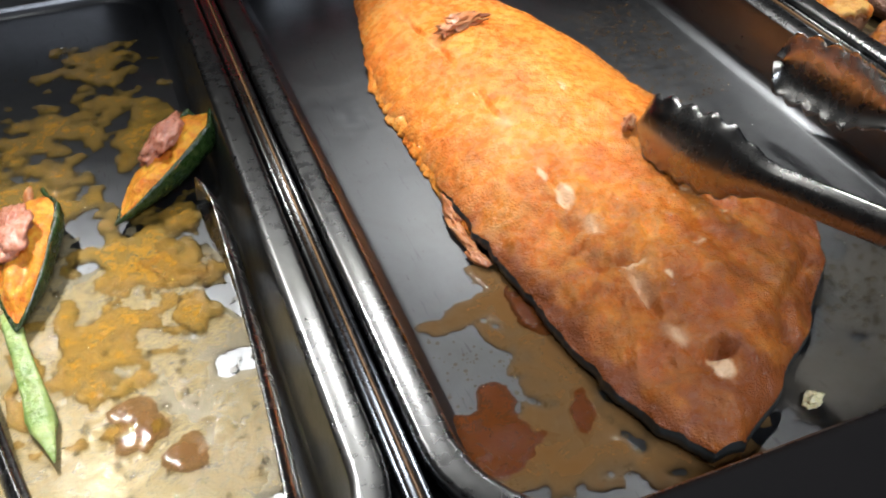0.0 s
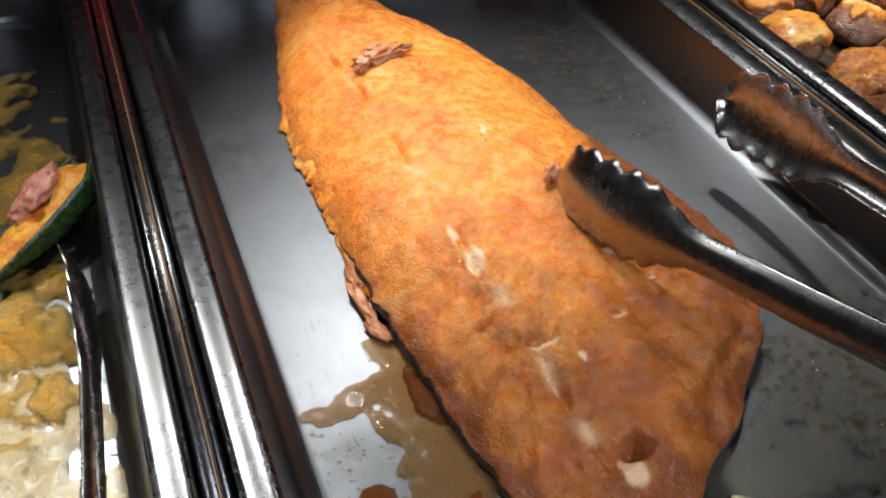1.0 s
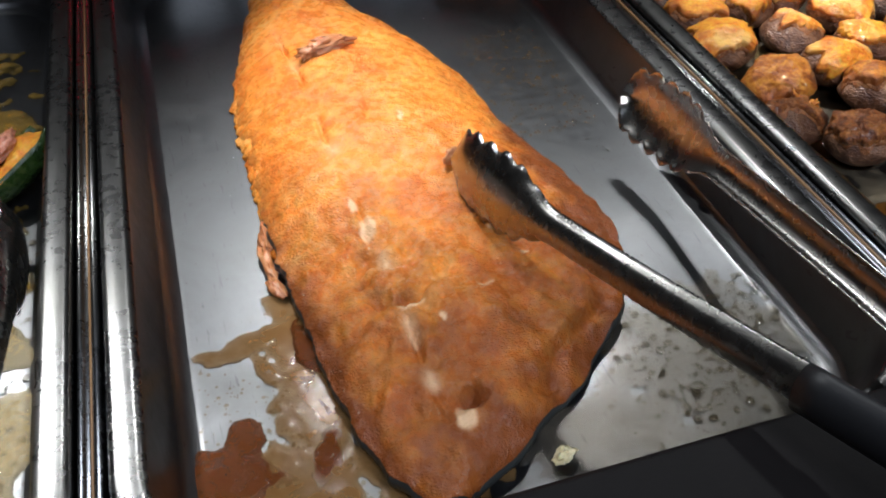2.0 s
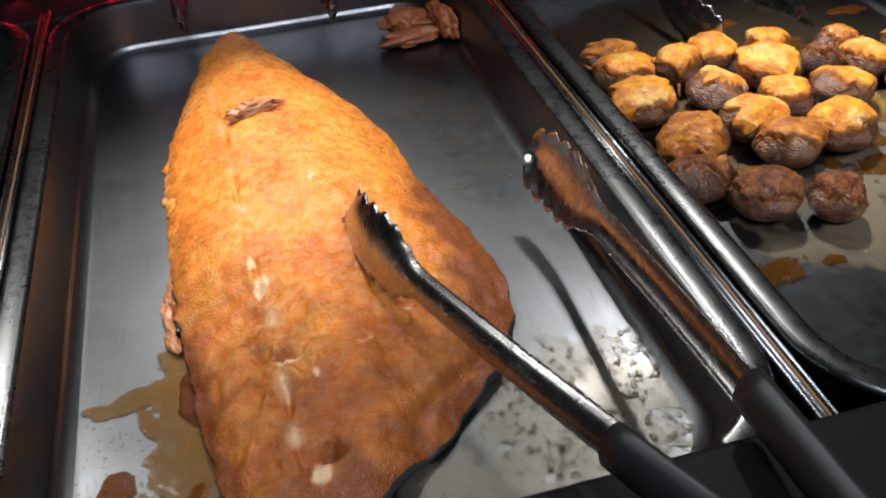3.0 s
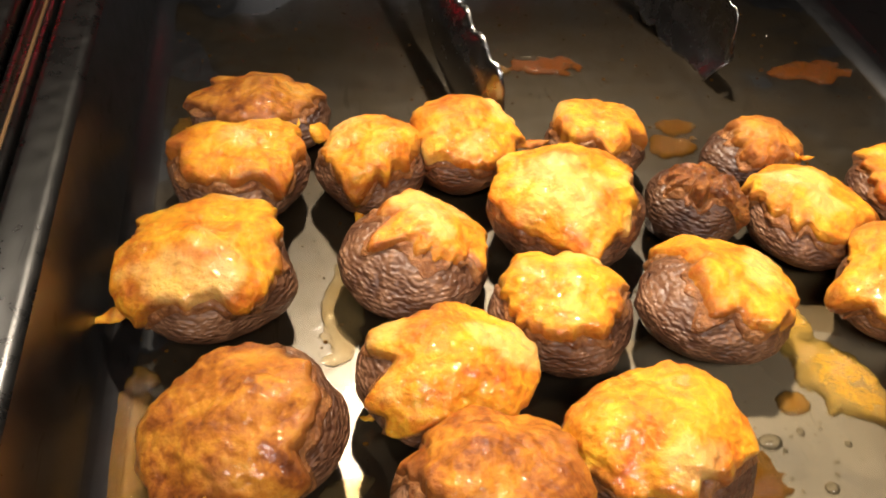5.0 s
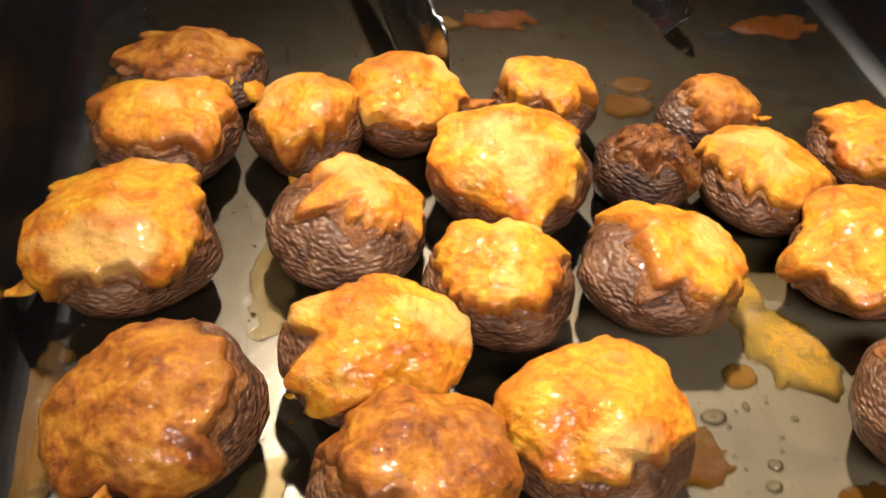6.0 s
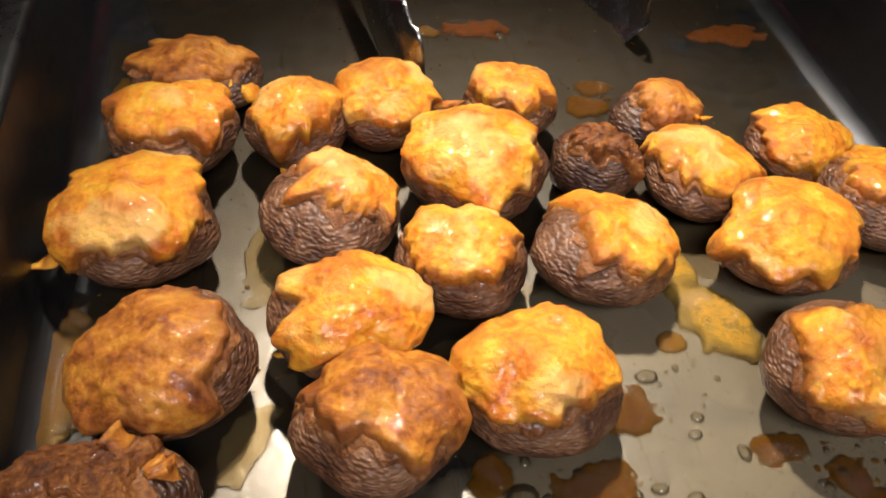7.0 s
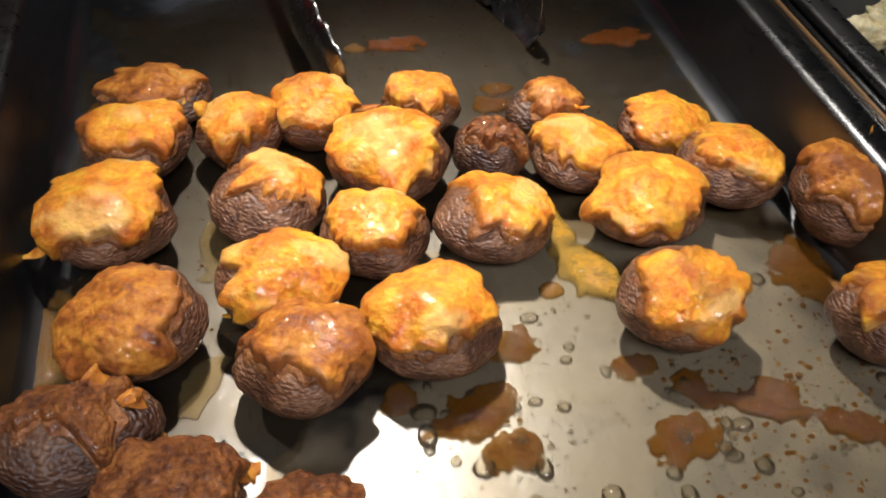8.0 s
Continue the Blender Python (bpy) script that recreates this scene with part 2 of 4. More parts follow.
CAP = mushroom_skin()
DARK_CAP = mushroom_skin("dark_mushroom_cap", 0.45)
SCRAP = food("dark_fish_scrap", ((0.35, (0.20, 0.055, 0.015)), (0.65, (0.42, 0.15, 0.045))), 60, (0.3, 0.5), 0.1, 260, 0.0007)
SAUSAGE = food("sausage_meat", ((0.35, (0.46, 0.15, 0.08)), (0.65, (0.70, 0.33, 0.20))), 80, (0.2, 0.4), 0.15, 260, 0.0009)
PEPPER = food("pepper_skin", ((0.35, (0.012, 0.026, 0.006)), (0.52, (0.026, 0.052, 0.009)), (0.66, (0.11, 0.13, 0.025))), 60, (0.2, 0.4), 0.05)
STALK = food("pale_green_stalk", ((0.35, (0.20, 0.30, 0.06)), (0.65, (0.45, 0.52, 0.16))), 60)
CAULI = food("cauliflower", ((0.3, (0.62, 0.48, 0.20)), (0.7, (0.80, 0.72, 0.45))), 80)


def glow(name, color, strength):
    m, nt, b = nodes_of(name)
    b.inputs["Base Color"].default_value = (*color, 1)
    b.inputs["Emission Color"].default_value = (*color, 1)
    b.inputs["Emission Strength"].default_value = strength
    return m


# the tubes' red glow on their backing is painted as its base colour
GLOWBACK = plain("red_glow_panel", (0.16, 0.006, 0.010), 0.4)
NEON = glow("red_neon", (1.0, 0.012, 0.03), 3.0)


# ---- helpers for meshes ----
def mesh_of(name, verts, faces, material, smooth=True):
    me = bpy.data.meshes.new(name)
    me.from_pydata([tuple(map(float, p)) for p in verts], [], faces)
    me.materials.append(material)
    me.polygons.foreach_set("use_smooth", [smooth] * len(me.polygons))
    me.update()
    return me


def recalc(me):
    bm = bmesh.new()
    bm.from_mesh(me)
    bmesh.ops.recalc_face_normals(bm, faces=bm.faces)
    bm.to_mesh(me)
    bm.free()
    return me


def thing(name, me, label, category, group="", kind="", m=None):
    ob = tagged(new(name, me), label, category, group, kind)
    if m is not None:
        ob.matrix_world = m
    return ob


def part(name, me, parent, label=""):
    ob = new(name, me)
    ob.parent = parent
    return tagged(ob, label)


def nz(x, y, z=0.0):
    return noise.noise(Vector((x, y, z)))


def fbm(x, y, z=0.0, octaves=4):
    return noise.fractal(Vector((x, y, z)), 1.0, 2.0, octaves)


def smooth01(t):
    t = max(0.0, min(1.0, t))
    return t * t * (3 - 2 * t)


def loop_rect(x0, x1, y0, y1, r, z, seg=10):
    pts = []
    for cx, cy, a0 in ((x1 - r, y1 - r, 0), (x0 + r, y1 - r, 90), (x0 + r, y0 + r, 180), (x1 - r, y0 + r, 270)):
        for k in range(seg + 1):
            a = radians(a0 + 90 * k / seg)
            pts.append((cx + r * math.cos(a), cy + r * math.sin(a), z))
    return pts


def lofted(name, loops, material, cap_first=False, cap_last=False):
    n = len(loops[0])
    verts = [p for lp in loops for p in lp]
    faces = []
    for k in range(len(loops) - 1):
        for i in range(n):
            j = (i + 1) % n
            faces.append((k * n + i, k * n + j, (k + 1) * n + j, (k + 1) * n + i))
    if cap_first:
        faces.append(tuple(range(n))[::-1])
    if cap_last:
        faces.append(tuple((len(loops) - 1) * n + i for i in range(n)))
    return recalc(mesh_of(name, verts, faces, material))


# ---- the counter ----
RIM_Z = 0.040
Y0, Y1 = 0.0, 0.548


def steam_pan(x_left, label):
    """A full-size steel pan; x_left is the inner edge of its floor."""
    xa, xb, ya, yb = x_left - 0.006, x_left + 0.299, Y0, Y1
    prof = [(0.050, -0.0), (0.018, 0.0), (0.0125, 0.0006), (0.009, 0.0025), (0.0072, 0.0060)]
    prof += [(0.0015, RIM_Z - 0.005), (0.0005, RIM_Z - 0.002), (-0.001, RIM_Z - 0.0004), (-0.003, RIM_Z)]
    prof += [(-0.0105, RIM_Z), (-0.0125, RIM_Z - 0.0006), (-0.0135, RIM_Z - 0.0025), (-0.0137, RIM_Z - 0.006)]
    prof += [(-0.0125, RIM_Z - 0.006), (-0.0122, RIM_Z - 0.0022), (-0.004, RIM_Z - 0.0018), (0.0, RIM_Z - 0.006), (0.006, 0.004), (0.02, -0.0015)]
    loops = []
    for inset, z in prof:
        r = max(0.006, 0.050 - inset) if inset < 0.03 else 0.012
        loops.append(loop_rect(xa + inset, xb - inset, ya + inset, yb - inset, r, z, 12))
    pan = thing("steam_pan", None, label, "pan", "pans in the hot counter")
    part("base", lofted("pan_base", loops[:5], STEEL, cap_first=True), pan, "flat steel floor of the pan")
    part("wall", lofted("pan_wall", loops[4:7], STEEL), pan, "sloping steel wall of the pan")
    part("flange", lofted("pan_flange", loops[6:16], RIM), pan, "rolled steel rim")
    part("underside", lofted("pan_underside", loops[15:], STEEL, cap_last=True), pan)
    return pan


for k, lab in (
    (-2, "steel hotel pan smeared with baked-on orange cheese"),
    (-1, "shallow steel hotel pan with broth around a salmon"),
    (0, "shallow steel hotel pan with oil drips under mushrooms"),
    (1, "steel hotel pan holding pale cooked cauliflower")):
    steam_pan(k * PITCH, lab)


def extrude_y(name, profile, y0, y1, material):
    """A bar along y with the given x, z profile."""
    return lofted(name, [[(x, y0, z) for x, z in profile], [(x, y1, z) for x, z in profile]], material, True, True)


def spacer_bar(x):
    """The steel adapter bar between two pans, with two raised beads and a brown grease line."""
    prof = [(-0.0062, 0.024)]
    for c, w, h in ((-0.0035, 0.0016, 0.0365), (0.0030, 0.0018, 0.0375)):
        for k in range(7):
            a = math.pi * (1 - k / 6)
            prof.append((c + w * math.cos(a), h - 0.0025 + 0.0025 * math.sin(a)))
    prof.append((0.0062, 0.024))
    bar = thing("spacer_bar", None, "steel spacer bar between two pans", "bar", "spacer bars", "structure")
    part("body", extrude_y("bar_body", [(x + a, z) for a, z in prof], -0.012, 0.562, RIM), bar)
    line = [(x + 0.0003, 0.0335), (x + 0.0003, 0.0362), (x + 0.0010, 0.0364), (x + 0.0010, 0.0335)]
    part("grease_line", extrude_y("grease_line", line, -0.012, 0.556, SEAL), bar, "brown baked-on grease along the bar")


for k in (-2, -1, 0, 1):
    spacer_bar(k * PITCH - 0.026)


def slab(name, x0, x1, y0, y1, z0, z1, material, r=0.004, label="", category="", kind="structure"):
    loops = [loop_rect(x0, x1, y0, y1, r, z0, 4), loop_rect(x0, x1, y0, y1, r, z1 - r, 4), loop_rect(x0 + r * 0.3, x1 - r * 0.3, y0 + r * 0.3, y1 - r * 0.3, r, z1 - r * 0.3, 4), loop_rect(x0 + r, x1 - r, y0 + r, y1 - r, r, z1, 4)]
    return thing(name, lofted(name, loops, material, True, True), label, category, "", kind)


slab("counter_front", -1.3, 1.2, -0.45, -0.0055, 0.0402, 0.052, DARK, label="black counter ledge in front of the pans", category="counter")
slab("counter_back", -1.3, 1.2, 0.563, 0.80, -0.1, 0.030, DARK, label="dark counter ledge behind the pans", category="counter")
slab("well", -1.3, 1.2, -0.02, 0.57, -0.14, -0.03, WELL, label="dark steam well under the pans", category="well")
slab("counter_body", -1.3, 1.2, -0.45, 0.80, -0.95, -0.141, DARK, label="dark body of the buffet counter", category="counter")
slab("wall_back", -1.5, 1.4, 0.80, 0.84, -0.95, 1.4, DARK, label="dark panel behind the counter", category="wall")
slab("canopy", -1.3, 1.2, 0.30, 0.80, 0.74, 0.80, DARK, label="dark canopy that carries the heat lamps", category="canopy")
slab("floor", -3, 3, -3, 0.80, -1.0, -0.951, ROOM, label="dim shop floor", category="floor")
slab("ceiling", -3, 3, -3, 0.84, 1.9, 1.95, ROOM, label="plain dim ceiling of the shop", category="ceiling")
slab("wall_front", -3, 3, -3.05, -3, -1.0, 1.95, ROOM, label="dim far wall behind the viewer", category="wall")
slab("wall_left", -3.05, -3, -3, 0.84, -1.0, 1.95, ROOM, label="plain dim side wall of the shop", category="wall")
slab("wall_right", 3, 3.05, -3, 0.84, -1.0, 1.95, ROOM, label="plain dim side wall of the shop", category="wall")


# ---- the salmon ----
SPINE = ((0.020, -0.250, -0.236), (0.040, -0.264, -0.203), (0.070, -0.272, -0.163), (0.100, -0.277, -0.133), (0.130, -0.280, -0.117),
         (0.160, -0.283, -0.113), (0.200, -0.286, -0.119), (0.240, -0.286, -0.127), (0.280, -0.287, -0.135), (0.320, -0.287, -0.138),
         (0.360, -0.285, -0.149), (0.400, -0.277, -0.164), (0.440, -0.268, -0.183), (0.480, -0.259, -0.199), (0.510, -0.248, -0.211), (0.528, -0.236, -0.222))
THICK = ((0.02, 0.015), (0.05, 0.021), (0.12, 0.025), (0.18, 0.028), (0.25, 0.034), (0.34, 0.031), (0.42, 0.024), (0.50, 0.015), (0.53, 0.009))


def lerp_rows(rows, y, k):
    for a, b in zip(rows, rows[1:]):
        if y <= b[0]:
            f = max(0.0, (y - a[0]) / (b[0] - a[0]))
            f = f * f * (3 - 2 * f) * 0.5 + f * 0.5
            return a[k] + (b[k] - a[k]) * f
    return rows[-1][k]


def seam_x(y):
    return -0.236 - 0.05 * (y - 0.1) + 0.004 * nz(y * 22, 3.3)


def bell(t):
    return math.exp(-t * t)


def fish_height(u, y, x):
    h = lerp_rows(THICK, y, 1)
    edge = 0.010 - 0.0055 * max(0.0, min(1.0, (y - 0.19) / 0.06))
    edge = min(edge, h * 0.8)
    z = edge + (h - edge) * (1 - abs(u) ** 2.2) ** 0.85
    z += 0.0016 * nz(x * 26, y * 20, 1.0) + 0.0009 * nz(x * 60, y * 50, 3.0) + 0.00035 * fbm(x * 150, y * 120, 5.0) - 0.0012 * max(0.0, nz(x * 190, y * 150, 8.0) - 0.42)
    thick_end = smooth01((0.24 - y) / 0.10)
    z += thick_end * (0.0034 * nz(x * 52, y * 44, 31.0) + 0.0024 * nz(x * 115, y * 95, 37.0) - 0.0050 * max(0.0, nz(x * 95, y * 80, 41.0) - 0.25)) + 0.0010 * nz(x * 115, y * 95, 47.0)
    # the broken seam along the back, wider towards the thick end
    d = (x - seam_x(y)) / (0.0016 + 0.0014 * max(0.0, nz(y * 60, 1.2)))
    broken = max(0.0, nz(y * 46, 7.7) + 0.12)
    z -= 0.0060 * broken * bell(d) * (1 if y < 0.40 else 0.0)
    # torn hollows across the thick end
    for hx, hy, lx, ly, deep in HOLLOWS:
        wob = 0.002 * nz(x * 180, y * 180, hx * 90)
        z -= 2.4 * deep * bell((x - hx + wob) / lx) * bell((y - hy + wob) / ly)
    torn = bell((x + 0.236) / 0.026) * bell((y - 0.115) / 0.038)
    z -= 0.0065 * torn * max(0.0, nz(x * 110, y * 150, 21.0) - 0.1) + 0.0012 * torn * fbm(x * 200, y * 200, 4.0)
    # the folded belly flap
    fold = ((y - 0.081) * 0.83 - (x + 0.170) * 0.56 + 0.0012 * nz(x * 120, 2.0)) / 0.0030
    reach = smooth01((x + 0.192) / 0.012) * smooth01((-0.138 - x) / 0.012)
    z -= reach * (0.0050 * bell(fold) + 0.0028 * smooth01(-fold / 2) * smooth01((fold + 9) / 4))
    return max(z, 0.005)


HOLLOWS = ((-0.244, 0.126, 0.0040, 0.0030, 0.0026), (-0.233, 0.120, 0.0060, 0.0022, 0.0028), (-0.252, 0.139, 0.0040, 0.0024, 0.002), (-0.236, 0.102, 0.0040, 0.0024, 0.002),
           (-0.224, 0.060, 0.0060, 0.0050, 0.0040), (-0.196, 0.121, 0.0030, 0.0018, 0.0016), (-0.241, 0.172, 0.0030, 0.007, 0.0018),
           (-0.249, 0.366, 0.0013, 0.010, 0.0020), (-0.2185, 0.268, 0.0014, 0.0065, 0.0016), (-0.186, 0.062, 0.006, 0.004, 0.003), (-0.174, 0.19, 0.003, 0.002, 0.0010))


PALE = ((-0.228, 0.052, 0.0050, 0.0090), (-0.2395, 0.174, 0.0045, 0.0095), (-0.232, 0.1175, 0.0070, 0.0034), (-0.195, 0.1195, 0.0042, 0.0024), (-0.222, 0.104, 0.0020, 0.0030),
        (-0.243, 0.192, 0.0022, 0.0060), (-0.181, 0.155, 0.0034, 0.0020), (-0.200, 0.255, 0.0020, 0.0060), (-0.170, 0.135, 0.003, 0.002))


def salmon():
    nu, nv = 190, 420
    verts, faces, browned, pale = [], [], [], []
    for j in range(nv + 1):
        y = 0.020 + 0.508 * j / nv
        xl, xr = lerp_rows(SPINE, y, 1), lerp_rows(SPINE, y, 2)
        browned.extend([0.0] * (nu + 1))
        ragged = 0.0022 * fbm(y * 70, 2.0, 0.0) + 0.0045 * max(0, fbm(y * 38, 8.0)) * (1 if 0.16 < y < 0.36 else 0.2)
        xl -= ragged
        xr += 0.0015 * fbm(y * 60, 12.0)
        for i in range(nu + 1):
            u = -1 + 2 * i / nu
            u = math.copysign(abs(u) ** 0.85, u)
            x = (xl + xr) / 2 + u * (xr - xl) / 2
            verts.append((x, y, fish_height(u * 0.995, y, x)))
            white = 0.0
            for px, py, rx, ry in PALE:
                wob = 0.0025 * nz(x * 150, y * 150, px * 50)
                white += max(0.0, min(1.0, 2.2 * (1.0 - math.hypot((x - px + wob) / rx, (y - py + wob) / ry))))
            seam_white = bell((x - seam_x(y)) / 0.0030) * max(0.0, nz(y * 55, 4.4) - 0.05) * 1.6 * (1 if 0.06 < y < 0.3 else 0.2)
            pale.append(min(0.75, white + seam_white))
            flank = max(0.0, (u - 0.60 + 0.12 * nz(y * 60, u * 4, 2.0)) / 0.22) * max(0.12, min(0.95, 1.6 * bell((y - 0.195) / 0.060))) + max(0.0, (-u - 0.86) / 0.14) * 0.6
            # thick end: really browned flesh, plus weaker light there put into the colour
            browned_and_dim = max(0.0, (0.23 - y) / 0.23)
            browned[j * (nu + 1) + i] = min(1.0, flank * 1.0 + 1.15 * browned_and_dim + 0.30 * fbm(x * 80, y * 70) + 0.30 * nz(x * 30, y * 24, 6.0))
    n = nu + 1
    for j in range(nv):
        for i in range(nu):
            a = j * n + i
            faces.append((a, a + 1, a + 1 + n, a + n))
    fish = thing("salmon_fillet", None, "whole baked salmon fillet, golden orange, browned and shaded darker at the thick end", "fish")
    flesh = mesh_of("salmon_flesh", verts, faces, SALMON)
    flesh.attributes.new("brown_tone", "FLOAT", "POINT").data.foreach_set("value", browned)
    flesh.attributes.new("pale", "FLOAT", "POINT").data.foreach_set("value", pale)
    part("flesh", flesh, fish)
    # the skin: side wall and underside
    rim = [i for i in range(n)] + [j * n + nu for j in range(1, nv + 1)] + [nv * n + i for i in range(nu - 1, -1, -1)] + [j * n for j in range(nv - 1, 0, -1)]
    ring = [Vector(verts[i]) for i in rim]
    cx, cy = -0.205, 0.25
    loops = []
    for f, inset in ((0.96, 0.0012), (0.8, -0.0008), (0.45, -0.0008), (0.15, 0.002), (0.02, 0.006)):
        lp = []
        for p in ring:
            d = Vector((cx - p.x, cy - p.y, 0)).normalized()
            w = 0.0006 * nz(p.x * 120, p.y * 120, f * 9) + (0.003 if p.y > 0.215 else 0.0)
            lp.append((p.x + d.x * (inset + w), p.y + d.y * (inset + w), p.z * f + 0.0004))
        loops.append(lp)
    part("skin", lofted("salmon_skin", loops, SKIN, False, True), fish, "dark grey fish skin under the fillet")
    return fish


FISH = salmon()


# ---- stuffed mushrooms ----
def lump_point(a, el, rx, ry, h, seed):
    """A point of a mushroom's body: an upturned cap, rounded below and narrower at the base."""
    ce, se = max(0.0, math.cos(el)), math.sin(el)
    wide = ce ** 0.94 * (1 - 0.16 * max(0.0, -se))
    k = 1 + 0.13 * nz(math.cos(a) * 1.2 + seed * 1.7, math.sin(a) * 1.2, se * 1.1 + seed) + 0.035 * nz(math.cos(a) * 4 + seed, math.sin(a) * 4, se * 4)
    z = h * 0.50 + (h * 0.50 * se ** 0.92 if se > 0 else h * 0.50 * se)
    return Vector((rx * wide * math.cos(a) * k, ry * wide * math.sin(a) * k, max(0.0004, z * (0.9 + 0.1 * k))))


def layer_reach(phi, seed, cheese, tongues):
    """How far a layer spreads from its middle in the direction phi, as an angle over the cap."""
    c, sn = math.cos(phi), math.sin(phi)
    reach = math.radians(28 + 54 * cheese) + 0.26 * nz(c * 1.3 + seed * 3, sn * 1.3, 4.0) + 0.18 * nz(c * 3.5 + seed, sn * 3.5, 9.0) + 0.07 * nz(c * 7 + seed, sn * 7, 2.0)
    for ta, tw, td in tongues:
        da = (phi - ta + math.pi) % (2 * math.pi) - math.pi
        reach += td * bell(da / tw)
    return max(reach, 0.25)


def cap_layer(name, rx, ry, h, seed, cheese, lean, tongues, material, thick, rough, round_off, spread=0.0, nr=46, na=150):
    """A layer that lies on a mushroom's cap, its middle tipped by lean, and ends in a rounded, uneven edge."""
    verts, faces, baked, pale = [], [], [], []
    tip = Matrix.Rotation(radians(lean[0]), 3, "Z") @ Matrix.Rotation(0.62 * lean[1], 3, "Y")
    for i in range(na):
        phi = 2 * math.pi * i / na
        reach = layer_reach(phi, seed, cheese, tongues) + spread * (0.5 + 1.1 * nz(math.cos(phi) * 3 + seed, math.sin(phi) * 3, 17.0))
        for j in range(nr + 1):
            s = 1 - (1 - j / nr) ** 1.2
            th = reach * s
            d = tip @ Vector((math.sin(th) * math.cos(phi), math.sin(th) * math.sin(phi), math.cos(th)))
            el = max(-1.15, math.asin(max(-1.0, min(1.0, d.z))))
            p = lump_point(math.atan2(d.y, d.x), el, rx, ry, h, seed)
            q = (p - Vector((0, 0, h * 0.40))).normalized()
            away = (reach - th) * rx
            lumps = nz(p.x * 70 + seed, p.y * 70, p.z * 70)
            t = thick * (0.90 + 0.80 * lumps) + rough * (1.3 * nz(p.x * 170, p.y * 170 + seed, p.z * 170) + 0.9 * nz(p.x * 360, p.y * 360 + seed, p.z * 360) + 0.5 * nz(p.x * 760, p.y * 760 + seed, p.z * 760))
            t = max(0.0003, t) * math.sqrt(smooth01(away / (round_off * (1 + 0.6 * lumps))))
            verts.append(p + q * (t if j < nr else -0.0012))
            near_edge = 1 - smooth01((away - 0.0002) / 0.0085)
            b = 1.05 * near_edge * (0.75 + 1.1 * nz(p.x * 120, p.y * 120 + seed, p.z * 120)) + 1.3 * max(0.0, fbm(p.x * 62 + seed, p.y * 62, p.z * 62) - 0.16)
            baked.append(max(0.0, min(0.85, b)))
            pale.append(max(0.0, min(0.55, 2.4 * (fbm(p.x * 48 + seed * 2.3, p.y * 48, p.z * 48 + 4.0) - 0.26))))
    n = nr + 1
    for i in range(na):
        k = (i + 1) % na
        for j in range(nr):
            faces.append((i * n + j, i * n + j + 1, k * n + j + 1, k * n + j))
    me = mesh_of(name, verts, faces, material)
    me.attributes.new("brown_tone", "FLOAT", "POINT").data.foreach_set("value", baked)
    me.attributes.new("pale", "FLOAT", "POINT").data.foreach_set("value", pale)
    return me


def mushroom(x, y, d, h, seed, cheese=0.5, turn=0.0, tilt=(0, 0), squash=0.92, topping=None, lean=(0.0, 0.0), label=""):
    """cheese: how far down the topping reaches, 0 none to 1 all the side."""
    rx, ry = d / 2, d / 2 * squash * 1.02
    na, ne = 84, 36
    h -= 0.0030
    verts, faces = [], []
    for j in range(ne + 1):
        el = -math.pi / 2 + math.pi * j / ne
        for i in range(na):
            verts.append(lump_point(2 * math.pi * i / na, el, rx, ry, h, seed))
    for j in range(ne):
        for i in range(na):
            k = (i + 1) % na
            faces.append((j * na + i, j * na + k, (j + 1) * na + k, (j + 1) * na + i))
    ob = thing("stuffed_mushroom", None, label or "roasted brown mushroom cap stuffed and topped with melted cheese", "mushroom", "stuffed mushrooms in the pan")
    part("cap", mesh_of("mushroom_cap", verts, faces, DARK_CAP if seed in (1, 7, 8, 24) else CAP), ob)
    rng = random.Random(seed * 7 + 1)
    tongues = [(rng.uniform(0, 2 * math.pi), rng.uniform(0.12, 0.26), rng.uniform(0.15, 0.55)) for _ in range(rng.randint(3, 6))]
    part("stuffing", cap_layer("stuffing", rx, ry, h, seed, cheese, lean, tongues, STUFFING, 0.0007, 0.0011, 0.0026, 0.26, 40, 140), ob, "browned crumbly stuffing under the cheese")
    part("cheese", cap_layer("cheese", rx, ry, h, seed, cheese, lean, tongues, topping or CHEESE, 0.0034, 0.0011 if topping is DIM_BROWNED else 0.00058, 0.0055), ob, "melted orange and yellow cheese topping")
    ob.matrix_world = pose(x, y, 0.0, tilt[0], tilt[1], turn)
    return ob


